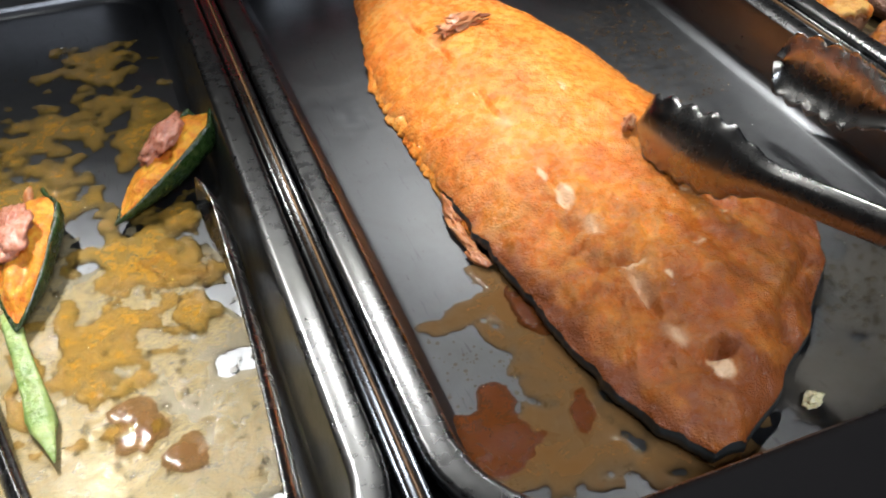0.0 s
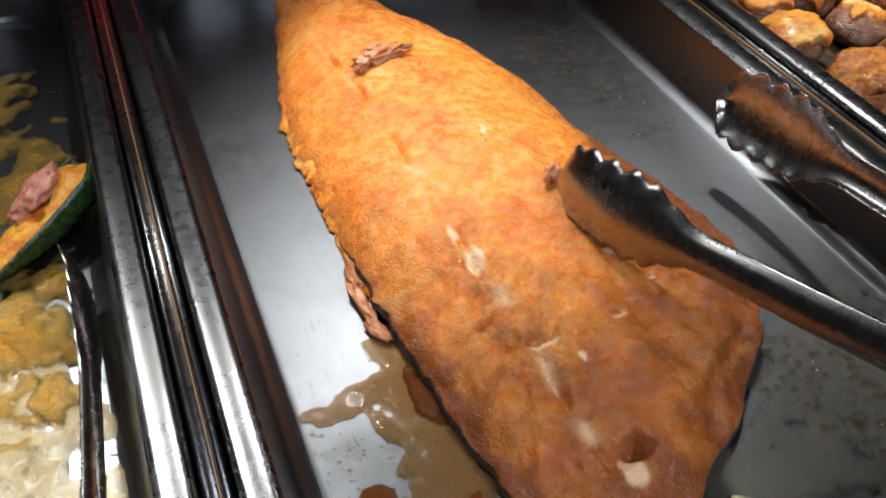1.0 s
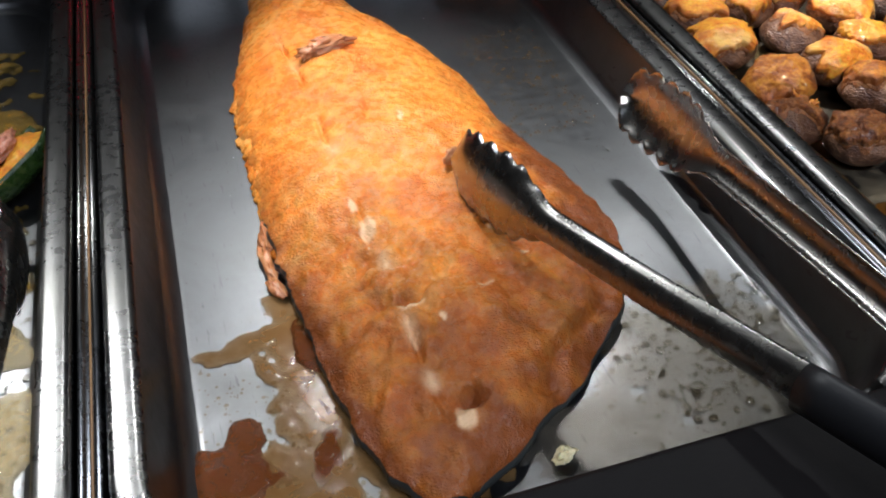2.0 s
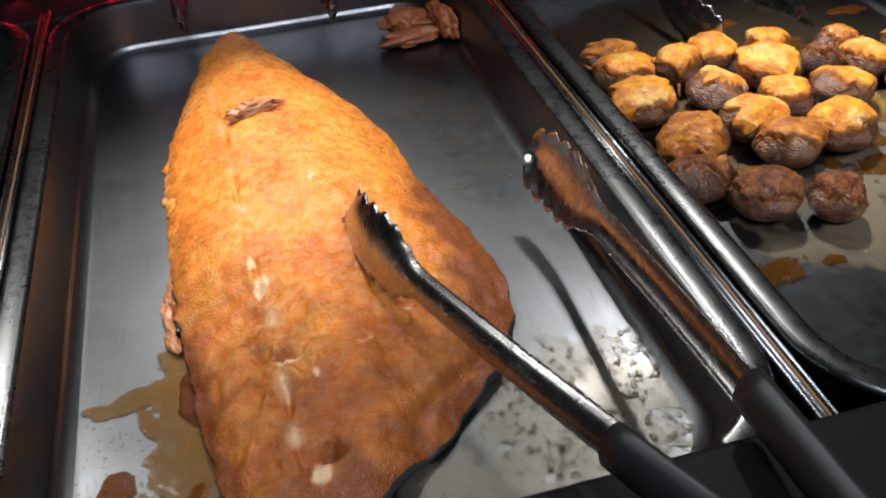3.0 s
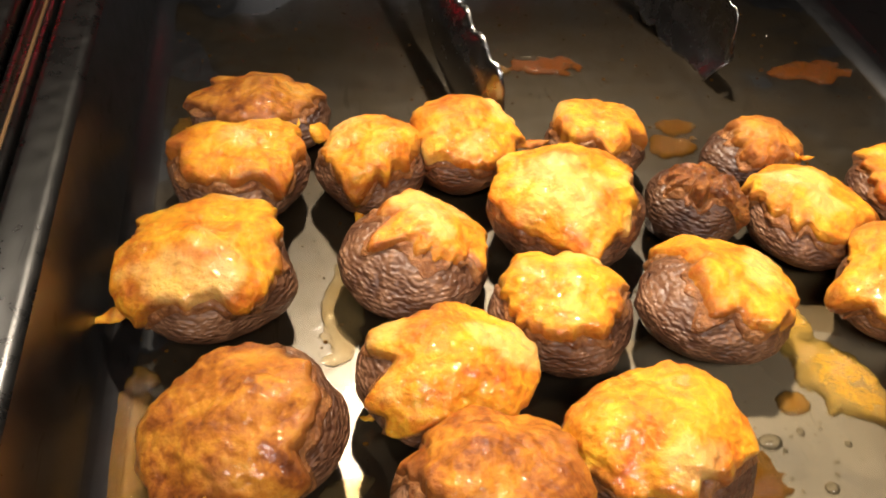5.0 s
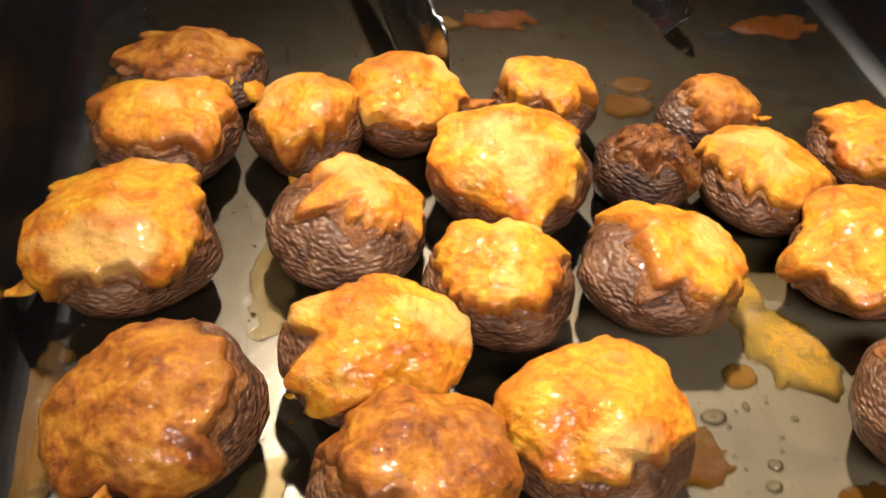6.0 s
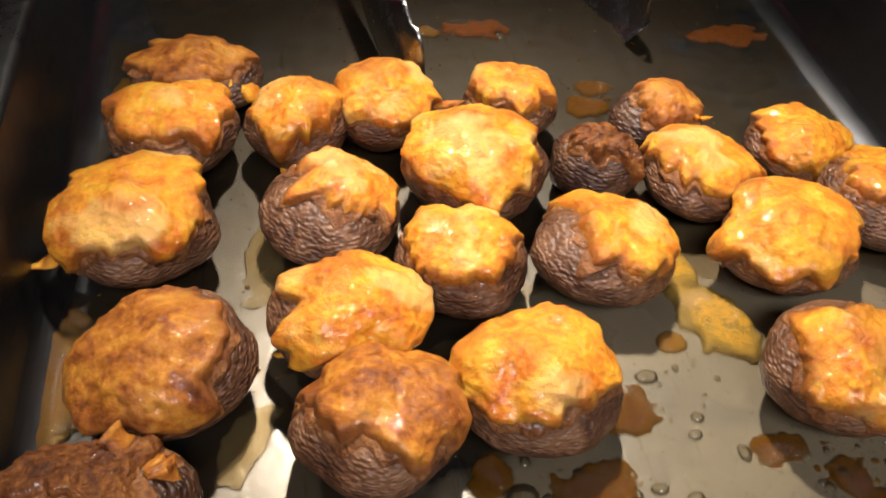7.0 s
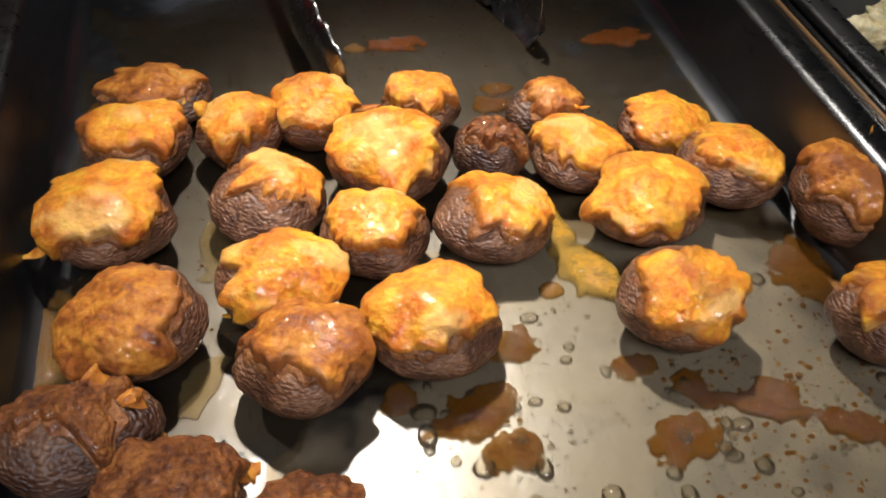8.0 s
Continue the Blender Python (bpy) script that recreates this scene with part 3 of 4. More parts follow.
MUSHROOMS = (
    (0.043, 0.372, 0.048, 0.021, 1, 0.3), (0.038, 0.335, 0.043, 0.0280, 2, 0.55), (0.080, 0.334, 0.034, 0.028, 3, 0.6), (0.111, 0.342, 0.036, 0.0280, 4, 0.7),
    (0.155, 0.340, 0.033, 0.026, 5, 0.55), (0.136, 0.308, 0.047, 0.031, 6, 0.65), (0.177, 0.307, 0.032, 0.026, 7, 0.1), (0.208, 0.332, 0.032, 0.022, 8, 0.3),
    (0.211, 0.299, 0.040, 0.0248, 9, 0.6), (0.251, 0.312, 0.036, 0.0232, 10, 0.75), (0.267, 0.279, 0.044, 0.0270, 11, 0.5), (0.301, 0.252, 0.046, 0.038, 12, 0.5),
    (0.229, 0.266, 0.044, 0.0272, 13, 0.75), (0.029, 0.290, 0.046, 0.0322, 14, 0.65), (0.087, 0.294, 0.044, 0.0258, 15, 0.3), (0.124, 0.267, 0.040, 0.0280, 16, 0.5),
    (0.167, 0.266, 0.044, 0.0272, 17, 0.45), (0.042, 0.239, 0.046, 0.031, 18, 0.65), (0.089, 0.250, 0.041, 0.030, 19, 0.6), (0.136, 0.223, 0.045, 0.031, 20, 0.6),
    (0.095, 0.213, 0.043, 0.031, 21, 0.6), (0.223, 0.217, 0.042, 0.032, 22, 0.5), (0.284, 0.195, 0.038, 0.032, 23, 0.5), (0.022, 0.202, 0.050, 0.028, 24, 0.3),
    (0.051, 0.171, 0.043, 0.030, 25, 0.6), (0.088, 0.156, 0.034, 0.028, 26, 0.55))
DARK_ONES = {1: "shrivelled dark mushroom cap with torn flaps of cheese", 7: "dark roasted mushroom with a thin pale topping", 8: "small dark mushroom with a browned cheese top",
             12: "browned mushroom leaning on the pan wall", 18: "orange-brown glazed stuffed mushroom with a dark rim", 24: "dark wrinkled mushroom lying on its side", 25: "browned stuffed mushroom with a rough topping", 26: "small browned stuffed mushroom",
             21: "browned stuffed mushroom with a crumbly topping"}
CAPS = {}
LEANS = {15: (40, 0.8), 17: (10, 0.7), 18: (220, 0.6), 22: (-70, 0.5), 16: (200, 0.25), 20: (180, 0.4), 19: (-30, 0.6), 11: (30, 0.4), 2: (60, 0.3), 9: (100, 0.45), 6: (170, 0.2), 21: (70, 0.5), 24: (95, 1.5), 8: (-20, 0.5), 10: (-60, 0.3), 23: (60, 0.4), 5: (90, 0.3)}
for mx, my, md, mh, ms, mc in MUSHROOMS:
    mx -= 0.0025 if mx > 0.07 else 0.0
    mx -= 0.003 if ms == 22 else 0.0
    tip = (14, 8) if ms == 24 else (random.uniform(-6, 4), random.uniform(-6, 6))
    CAPS[ms] = mushroom(mx, my, md, mh, ms, mc, turn=12 if ms == 24 else 0, squash=0.62 if ms == 24 else (0.8 if ms == 1 else 0.92), tilt=tip, lean=LEANS.get(ms, (0, 0)), topping=DIM_BROWNED if ms in (7, 24, 25, 26) else BROWNED if ms in DARK_ONES else CHEESE, label=DARK_ONES.get(ms, ""))


def strand(parent, p0, p1, w0, w1, seed, material=None, name="cheese_strand", uneven=0.9):
    """A drawn-out string or flap of cheese from p0 to p1, in the world."""
    p0, p1 = Vector(p0), Vector(p1)
    along = p1 - p0
    side = along.cross(Vector((0, 0, 1))).normalized()
    up = side.cross(along).normalized()
    loops, nr, ns = [], 14, 10
    for j in range(nr + 1):
        f = j / nr
        c = p0 + along * f - Vector((0, 0, 0.004 * math.sin(math.pi * f) * (1 if abs(along.z) > 0.004 else 0.2)))
        w = 0.62 * (w0 + (w1 - w0) * f) * (0.8 + uneven * nz(f * 5 + seed, 1.0)) * min(1.0, (1 - f) * 4 + 0.08)
        loops.append([c + side * (w * math.cos(2 * math.pi * k / ns) * (1 + 0.3 * nz(f * 6, k, seed))) + up * ((0.28 * w + 0.0003) * math.sin(2 * math.pi * k / ns) + 0.5 * w * nz(f * 5 + seed, k * 0.3, 3.0)) for k in range(ns)])
    me = lofted(name, loops, material or CHEESE, True, True)
    ob = part(name, me, parent)
    ob.matrix_parent_inverse = parent.matrix_world.inverted()
    return ob


bpy.context.view_layer.update()
STRANDS = ((14, (0.014, 0.284, 0.017), (-0.005, 0.280, 0.013), 0.009, 0.0012), (1, (0.056, 0.362, 0.014), (0.078, 0.357, 0.010), 0.009, 0.006),
           (1, (0.032, 0.362, 0.014), (0.019, 0.366, 0.010), 0.006, 0.004), (1, (0.040, 0.354, 0.016), (0.044, 0.350, 0.009), 0.005, 0.002), (3, (0.073, 0.322, 0.010), (0.070, 0.312, 0.002), 0.003, 0.0015),
           (3, (0.090, 0.322, 0.010), (0.104, 0.317, 0.006), 0.005, 0.003),
           (18, (0.033, 0.222, 0.012), (0.029, 0.205, 0.010), 0.005, 0.004), (24, (0.030, 0.213, 0.026), (0.043, 0.203, 0.022), 0.008, 0.007), (24, (0.041, 0.206, 0.022), (0.050, 0.189, 0.003), 0.008, 0.006),
           (19, (0.097, 0.234, 0.014), (0.096, 0.222, 0.020), 0.003, 0.003), (19, (0.073, 0.247, 0.012), (0.066, 0.246, 0.006), 0.003, 0.002),
           (12, (0.300, 0.250, 0.030), (0.306, 0.262, 0.042), 0.006, 0.002),
           (4, (0.122, 0.338, 0.018), (0.136, 0.338, 0.018), 0.006, 0.003), (25, (0.068, 0.178, 0.018), (0.076, 0.182, 0.013), 0.008, 0.005), (8, (0.214, 0.322, 0.019), (0.221, 0.322, 0.018), 0.003, 0.001))
for sid, p0, p1, w0, w1 in STRANDS:
    strand(CAPS[sid], p0, p1, w0, w1, sid, BROWNED if sid in (4, 24, 25) else CHEESE)


# ---- sauce, oil and crumbs on the pan floors ----
def spill(name, lobes, seed, material, label, amp=0.5, freq=70.0, high=0.0011, step=0.0010, holes=0.0, category="spill", group="", fade=4.5):
    """A shallow pool: the union of some ellipses (x, y, rx, ry, degrees), with an uneven shore."""
    xs = [v for l in lobes for v in (l[0] - 1.7 * max(l[2], l[3]), l[0] + 1.7 * max(l[2], l[3]))]
    ys = [v for l in lobes for v in (l[1] - 1.7 * max(l[2], l[3]), l[1] + 1.7 * max(l[2], l[3]))]
    x0, y0 = min(xs), min(ys)
    nx, ny = int((max(xs) - x0) / step) + 1, int((max(ys) - y0) / step) + 1
    gx, gy = np.meshgrid(x0 + step * np.arange(nx + 1), y0 + step * np.arange(ny + 1))
    field = np.full(gx.shape, -9.0)
    for lx, ly, rx, ry, deg in lobes:
        c, sn = math.cos(radians(deg)), math.sin(radians(deg))
        u, v = ((gx - lx) * c + (gy - ly) * sn) / rx, ((gy - ly) * c - (gx - lx) * sn) / ry
        field = np.maximum(field, 1 - np.sqrt(u * u + v * v))
    near = np.argwhere(field > -0.75)
    for j, i in near:
        x, y = float(gx[j, i]), float(gy[j, i])
        field[j, i] += amp * fbm(x * freq + seed * 3.1, y * freq, seed) - holes * max(0.0, nz(x * freq * 1.3, y * freq * 1.3 + seed, 5.0))
    gyy, gxx = np.gradient(field, step)
    slope = np.maximum(gxx ** 2 + gyy ** 2, 1e-3)
    move = np.where(field < 0, field / slope, 0.0)
    px = gx - np.clip(move * gxx, -step, step)
    py = gy - np.clip(move * gyy, -step, step)
    ids, verts, faces, depth = {}, [], [], []

    def vid(j, i):
        if (j, i) not in ids:
            ids[(j, i)] = len(verts)
            f = max(0.0, float(field[j, i]))
            verts.append((px[j, i], py[j, i], 0.0003 + high * (1 - math.exp(-9 * f))))
            depth.append(1 - math.exp(-fade * f))
        return ids[(j, i)]
    inside = field > 0
    for j in range(ny):
        for i in range(nx):
            if inside[j, i] or inside[j + 1, i] or inside[j, i + 1] or inside[j + 1, i + 1]:
                faces.append((vid(j, i), vid(j, i + 1), vid(j + 1, i + 1), vid(j + 1, i)))
    me = mesh_of(name, verts, faces, material)
    me.attributes.new("depth", "FLOAT", "POINT").data.foreach_set("value", depth)
    return thing(name, me, label, category, group)


def droplets(name, count, x0, x1, y0, y1, r0, r1, material, seed, label, base_z=0.0003):
    rng = random.Random(seed)
    verts, faces = [], []
    for _ in range(count):
        r = r0 + (r1 - r0) * rng.random() ** 2.5
        cx, cy, n = rng.uniform(x0, x1), rng.uniform(y0, y1), 10
        st = rng.uniform(0.8, 1.25)
        base = len(verts)
        for rr, z in ((1.0, 0.0002), (0.86, 0.32), (0.5, 0.52)):
            for k in range(n):
                a = 2 * math.pi * k / n
                verts.append((cx + r * rr * st * math.cos(a), cy + r * rr / st * math.sin(a), base_z + r * z))
        verts.append((cx, cy, base_z + r * 0.58))
        for q in range(2):
            for k in range(n):
                faces.append((base + q * n + k, base + q * n + (k + 1) % n, base + (q + 1) * n + (k + 1) % n, base + (q + 1) * n + k))
        for k in range(n):
            faces.append((base + 2 * n + k, base + 2 * n + (k + 1) % n, base + 3 * n))
    me = mesh_of(name, verts, faces, material)
    me.attributes.new("depth", "FLOAT", "POINT").data.foreach_set("value", [0.6] * len(verts))
    return thing(name, me, label, "droplets", "", "stuff")


# salmon pan
spill("broth_spill", [(-0.308, 0.137, 0.026, 0.0075, 8), (-0.286, 0.138, 0.016, 0.030, 0), (-0.283, 0.095, 0.020, 0.036, 0), (-0.300, 0.052, 0.040, 0.024, 0), (-0.250, 0.030, 0.030, 0.020, 0), (-0.302, 0.117, 0.005, 0.015, 20)],
      3, BROTH, "thin tan fish broth pooled beside the salmon", 0.35, 75, 0.0009, 0.0009, 0.55)
spill("gravy_spill", [(-0.327, 0.064, 0.024, 0.017, -20), (-0.316, 0.084, 0.010, 0.010, 0)], 5, GRAVY, "dark red-brown dried broth on the pan", 0.3, 110, 0.0013)
spill("gravy_spill", [(-0.285, 0.064, 0.006, 0.014, -25)], 6, GRAVY, "small dark brown patch of dried broth", 0.3, 110)
spill("residue", [(-0.281, 0.126, 0.007, 0.016, 10)], 7, GRAVY, "dark brown residue at the edge of the salmon", 0.5, 120, 0.0030)
spill("oil_spill", [(-0.105, 0.062, 0.050, 0.052, 10), (-0.165, 0.040, 0.045, 0.022, 0)], 8, GREASE, "dull yellowish grease with bubbles beside the salmon", 0.5, 70, 0.0005, 0.0012)
droplets("oil_droplets", 150, -0.165, -0.060, 0.030, 0.095, 0.0005, 0.0018, DROP, 1, "small clear oil bubbles on the pan floor")
droplets("oil_droplets", 520, -0.130, -0.070, 0.255, 0.385, 0.0003, 0.0009, OIL, 2, "fine yellow oil specks on the pan floor")
droplets("oil_droplets", 260, -0.335, -0.262, 0.030, 0.130, 0.0004, 0.0012, CLEAR, 3, "small bubbles in the broth")
droplets("oil_droplets", 60, -0.130, -0.055, 0.100, 0.260, 0.0003, 0.0009, DROP, 4, "scattered oil specks on the pan floor")

# mushroom pan
for q, (sx, sy, rx, ry, deg, mat, text) in enumerate((
        (0.261, 0.397, 0.016, 0.0075, 0, GRAVY, "red-brown sauce stain on the pan floor"), (0.155, 0.409, 0.014, 0.006, 0, GRAVY, "red-brown sauce stain on the pan floor"),
        (0.134, 0.408, 0.006, 0.004, 0, OIL, "small orange grease spot on steel"), (0.303, 0.381, 0.008, 0.004, 10, CRUST, "pale curl of dried cheese"),
        (0.008, 0.248, 0.008, 0.026, 0, OIL, "amber grease along the pan wall"), (0.161, 0.219, 0.009, 0.008, 0, AMBER, "brown grease spot on the pan floor"),
        (0.199, 0.203, 0.0070, 0.0055, 0, AMBER, "brown grease spot on the pan floor"), (0.239, 0.183, 0.009, 0.0065, 0, AMBER, "round brown grease spot"),
        (0.204, 0.173, 0.013, 0.010, 0, AMBER, "brown grease patch with bubbles"), (0.144, 0.195, 0.016, 0.009, 15, AMBER, "amber grease patch on the pan floor"),
        (0.151, 0.179, 0.010, 0.008, 0, AMBER, "brown grease ring on the pan floor"), (0.120, 0.204, 0.006, 0.006, 0, AMBER, "brown grease spot on the pan floor"),
        (0.278, 0.234, 0.013, 0.016, 0, AMBER, "amber grease patch on the pan floor"), (0.029, 0.122, 0.022, 0.009, 15, AMBER, "dark brown dried grease on the pan"),
        (0.199, 0.139, 0.010, 0.008, 0, AMBER, "brown grease spot on the pan floor"), (0.149, 0.098, 0.005, 0.004, 0, GRAVY, "red-brown scrap on the pan floor"),
        (0.075, 0.033, 0.008, 0.004, -20, GRAVY, "red-brown scrap of sauce"), (0.206, 0.097, 0.011, 0.006, 0, AMBER, "brown grease spot on the pan floor"),
        (0.066, 0.122, 0.006, 0.004, 0, AMBER, "brown grease spot on the pan floor"), (0.193, 0.365, 0.007, 0.005, 0, AMBER, "orange grease spot on the pan floor"),
        (0.188, 0.354, 0.010, 0.006, 0, AMBER, "orange grease spot on the pan floor"), (0.022, 0.377, 0.010, 0.010, 0, OIL, "orange grease by the pan wall"),
        (0.182, 0.241, 0.005, 0.004, 0, OIL, "small amber grease spot"), (0.058, 0.222, 0.006, 0.014, -30, CLEAR, "clear oil between mushrooms"),
        (0.066, 0.290, 0.006, 0.022, -10, CLEAR, "clear oil between mushrooms"), (0.010, 0.318, 0.010, 0.006, 0, OIL, "orange grease by the pan wall"))):
    spill("grease_spot", [(sx, sy, rx, ry, deg)], 20 + q, mat, text, 0.45, 150, 0.0014, 0.0006, group="grease spots in the pan")
spill("cheese_spill", [(0.192, 0.272, 0.006, 0.014, 15), (0.198, 0.247, 0.010, 0.018, 20)], 50, CRUST, "melted orange cheese spilled beside a mushroom", 0.4, 120, 0.0024, 0.0008, fade=2.6)
spill("sauce_smear", [(0.232, 0.180, 0.016, 0.004, -28), (0.262, 0.166, 0.022, 0.006, -24), (0.216, 0.190, 0.006, 0.009, 20)], 51, AMBER, "long brown sauce smear across the pan", 0.6, 150, 0.0018, 0.0007, 0.5)
spill("oil_film", [(0.205, 0.205, 0.100, 0.090, 0), (0.12, 0.150, 0.080, 0.050, 0), (0.248, 0.165, 0.060, 0.070, 0)], 52, FILM, "thin yellowish oil film on the pan floor", 0.5, 34, 0.0003, 0.0015)
spill("oil_film", [(0.15, 0.400, 0.150, 0.110, 0), (0.08, 0.300, 0.085, 0.110, 0), (0.23, 0.320, 0.080, 0.080, 0)], 53, BROWNFILM, "thin brown oil film over the back of the pan", 0.5, 30, 0.0003, 0.0018, 0.3)
droplets("oil_droplets", 130, 0.10, 0.285, 0.10, 0.235, 0.0005, 0.0032, DROP, 5, "clear oil drops on the pan floor")
droplets("oil_droplets", 22, 0.125, 0.225, 0.145, 0.205, 0.0018, 0.0042, DROP, 15, "large clear oil drops on the pan floor")
droplets("oil_droplets", 160, 0.215, 0.29, 0.13, 0.20, 0.0003, 0.0011, OIL, 6, "fine amber grease specks on the pan")
droplets("oil_droplets", 120, 0.01, 0.29, 0.36, 0.53, 0.0003, 0.0012, DROP, 7, "scattered oil specks on the pan floor")
droplets("oil_droplets", 60, 0.02, 0.20, 0.03, 0.15, 0.0004, 0.0016, DROP, 8, "scattered oil drops on the pan floor")

for bx, by, bw, seed in ((0.144, 0.196, 0.012, 31), (0.210, 0.174, 0.010, 32), (0.278, 0.236, 0.011, 33), (0.155, 0.409, 0.010, 34), (0.261, 0.397, 0.011, 35), (0.198, 0.250, 0.008, 36), (0.246, 0.186, 0.006, 37), (0.262, 0.167, 0.015, 38), (0.029, 0.122, 0.016, 39)):
    droplets("grease_bubbles", 46, bx - bw, bx + bw, by - bw * 0.6, by + bw * 0.6, 0.0003, 0.0013, AMBER if seed % 2 else DROP, seed, "small glossy bubbles on a grease spot", 0.0011)
droplets("oil_droplets", 34, 0.205, 0.29, 0.10, 0.225, 0.0010, 0.0030, DROP, 40, "clear oil drops and beads near the sauce smear")
droplets("oil_droplets", 330, -0.150, -0.060, 0.018, 0.110, 0.0006, 0.0024, DROP, 41, "bubbly grease beads by the salmon")

droplets("grease_specks", 1500, 0.105, 0.290, 0.075, 0.235, 0.00025, 0.0009, DROP, 42, "fine clear grease specks over the pan floor")
droplets("grease_specks", 700, 0.205, 0.290, 0.100, 0.225, 0.0003, 0.0013, AMBER, 43, "fine amber grease specks over the pan floor")
droplets("grease_specks", 900, 0.010, 0.290, 0.225, 0.500, 0.00025, 0.0008, AMBER, 44, "fine amber grease specks between the mushrooms")
droplets("grease_specks", 700, -0.335, -0.060, 0.020, 0.500, 0.00025, 0.0007, DROP, 45, "fine grease specks on the pan floor")

# squash pan: cheese baked on in sheets
spill("grease_glaze", [(-0.480, 0.100, 0.090, 0.090, 0), (-0.520, 0.180, 0.075, 0.090, 0), (-0.455, 0.190, 0.045, 0.060, 0)], 61, GLAZE, "bubbly pale yellow grease over the pan floor", 0.5, 40, 0.0008, 0.0014, 0.5)
spill("cheese_crust", [(-0.450, 0.235, 0.038, 0.040, 0), (-0.500, 0.300, 0.040, 0.050, 0), (-0.475, 0.175, 0.030, 0.040, 0)], 60, CRUST, "orange cheese baked onto the pan floor", 1.0, 60, 0.0020, 0.0011, 1.0, fade=1.5)
spill("cheese_crust", [(-0.480, 0.370, 0.060, 0.030, 20), (-0.430, 0.350, 0.020, 0.050, 0), (-0.450, 0.440, 0.030, 0.030, 0)], 62, CRUST, "scattered orange cheese stains", 1.0, 65, 0.0014, 0.0012, 1.0, fade=1.5)
spill("cheese_crust", [(-0.424, 0.262, 0.010, 0.016, -20), (-0.432, 0.222, 0.015, 0.020, 0), (-0.428, 0.185, 0.010, 0.016, 10)], 63, CRUST, "thick orange cheese by the pan wall", 0.6, 90, 0.0028, 0.0009, fade=1.5)
spill("sauce_patch", [(-0.462, 0.128, 0.013, 0.018, 20), (-0.445, 0.105, 0.010, 0.012, 0)], 64, BROTH, "tan sauce patch on the greasy pan floor", 0.5, 90, 0.0016, 0.0009)
droplets("oil_droplets", 700, -0.545, -0.405, 0.030, 0.250, 0.0006, 0.0026, DROP, 9, "bubbly grease drops on the pan floor")


# ---- tongs ----
def tong_arm(pivot, tip, inward, head, bend=0.0):
    """Meshes of one channel-shaped arm with a scalloped jaw; its hollow faces inward."""
    pivot, tip = Vector(pivot), Vector(tip)
    along = (tip - pivot)
    length = along.length
    along.normalize()
    inw = Vector(inward)
    inw = (inw - along * inw.dot(along)).normalized()
    up = along.cross(inw).normalized()
    nsec, steps = 17, 110

    def section(f, thick):
        y = f * length
        g = max(0.0, min(1.0, (y - (length - head)) / (head * 0.45)))
        g = g * g * (3 - 2 * g)
        w, d = 0.0086 + 0.0088 * g, 0.0062 + 0.0004 * g
        end = max(0.0, (y - (length - 0.016)) / 0.016)
        w *= math.sqrt(max(0.02, 1 - end * end))
        curl = 0.006 * max(0.0, (y - (length - head * 0.5)) / (head * 0.5)) ** 2
        sc = 0.0044 * g * abs(math.sin(math.pi * (length - y) / 0.0132))
        row = []
        for k in range(nsec):
            s = -1 + 2 * k / (nsec - 1)
            a = s * radians(84)
            lip = max(0.0, (abs(s) - 0.70) / 0.30)
            xx = -(d - thick) * math.cos(a) + curl
            zz = (w - thick) * math.sin(a) + math.copysign(lip * sc, s)
            row.append(pivot + along * y + inw * (xx + bend * math.sin(math.pi * f)) + up * zz)
        return row
    outer = [section(j / steps, 0.0) for j in range(steps + 1)]
    inner = [section(j / steps, 0.0009) for j in range(steps + 1)]
    loops = [o + i[::-1] for o, i in zip(outer, inner)]
    g0 = int(steps * 0.39)
    arm = lofted("tong_arm", loops[g0 - 4:], TONG, True, True)
    grip_loops = []
    for j in range(0, g0 + 1, 3):
        f = j / steps
        c = pivot + along * (f * length) + inw * (-0.003 + bend * math.sin(math.pi * f))
        k_end = 0.75 + 0.25 * min(1.0, j / 4)
        grip_loops.append([c + inw * (0.0062 * k_end * math.cos(2 * math.pi * k / 16)) + up * (0.0095 * k_end * math.sin(2 * math.pi * k / 16)) for k in range(16)])
    grip = lofted("tong_grip", grip_loops, GRIP, True, True)
    return arm, grip


def tongs(pivot, tip_a, tip_b, label, head=0.088, lift=0.06, roll=0.0):
    a, b = Vector(tip_a), Vector(tip_b)
    ob = thing("serving_tongs", None, label, "tongs", "tongs in the pans")
    for p, q, side in ((a, b, 1), (b, a, -1)):
        arm, grip = tong_arm(pivot, p, (q - p).normalized() + Vector((0, 0, lift - side * roll)), head, -0.006)
        holder = part("arm", arm, ob, "steel arm with a scalloped jaw")
        part("grip", grip, holder, "black vinyl grip")
    return ob


tongs((-0.080, -0.135, 0.092), (-0.189, 0.193, 0.042), (-0.073, 0.223, 0.039), "open steel serving tongs lying across the salmon pan", roll=0.28)
tongs((-0.432, -0.130, 0.076), (-0.529, 0.215, 0.018), (-0.408, 0.240, 0.022), "open steel serving tongs lying in the squash pan")
tongs((0.170, -0.150, 0.066), (0.150, 0.130, 0.014), (0.262, 0.130, 0.014), "open steel serving tongs lying over the front of the mushroom pan")
tongs((0.092, 0.690, 0.095), (0.119, 0.354, 0.014), (0.222, 0.390, 0.012), "open steel serving tongs hung over the back of the mushroom pan")
tongs((-0.205, 0.760, 0.090), (-0.268, 0.480, 0.046), (-0.148, 0.452, 0.046), "open steel serving tongs hung over the back of the salmon pan")


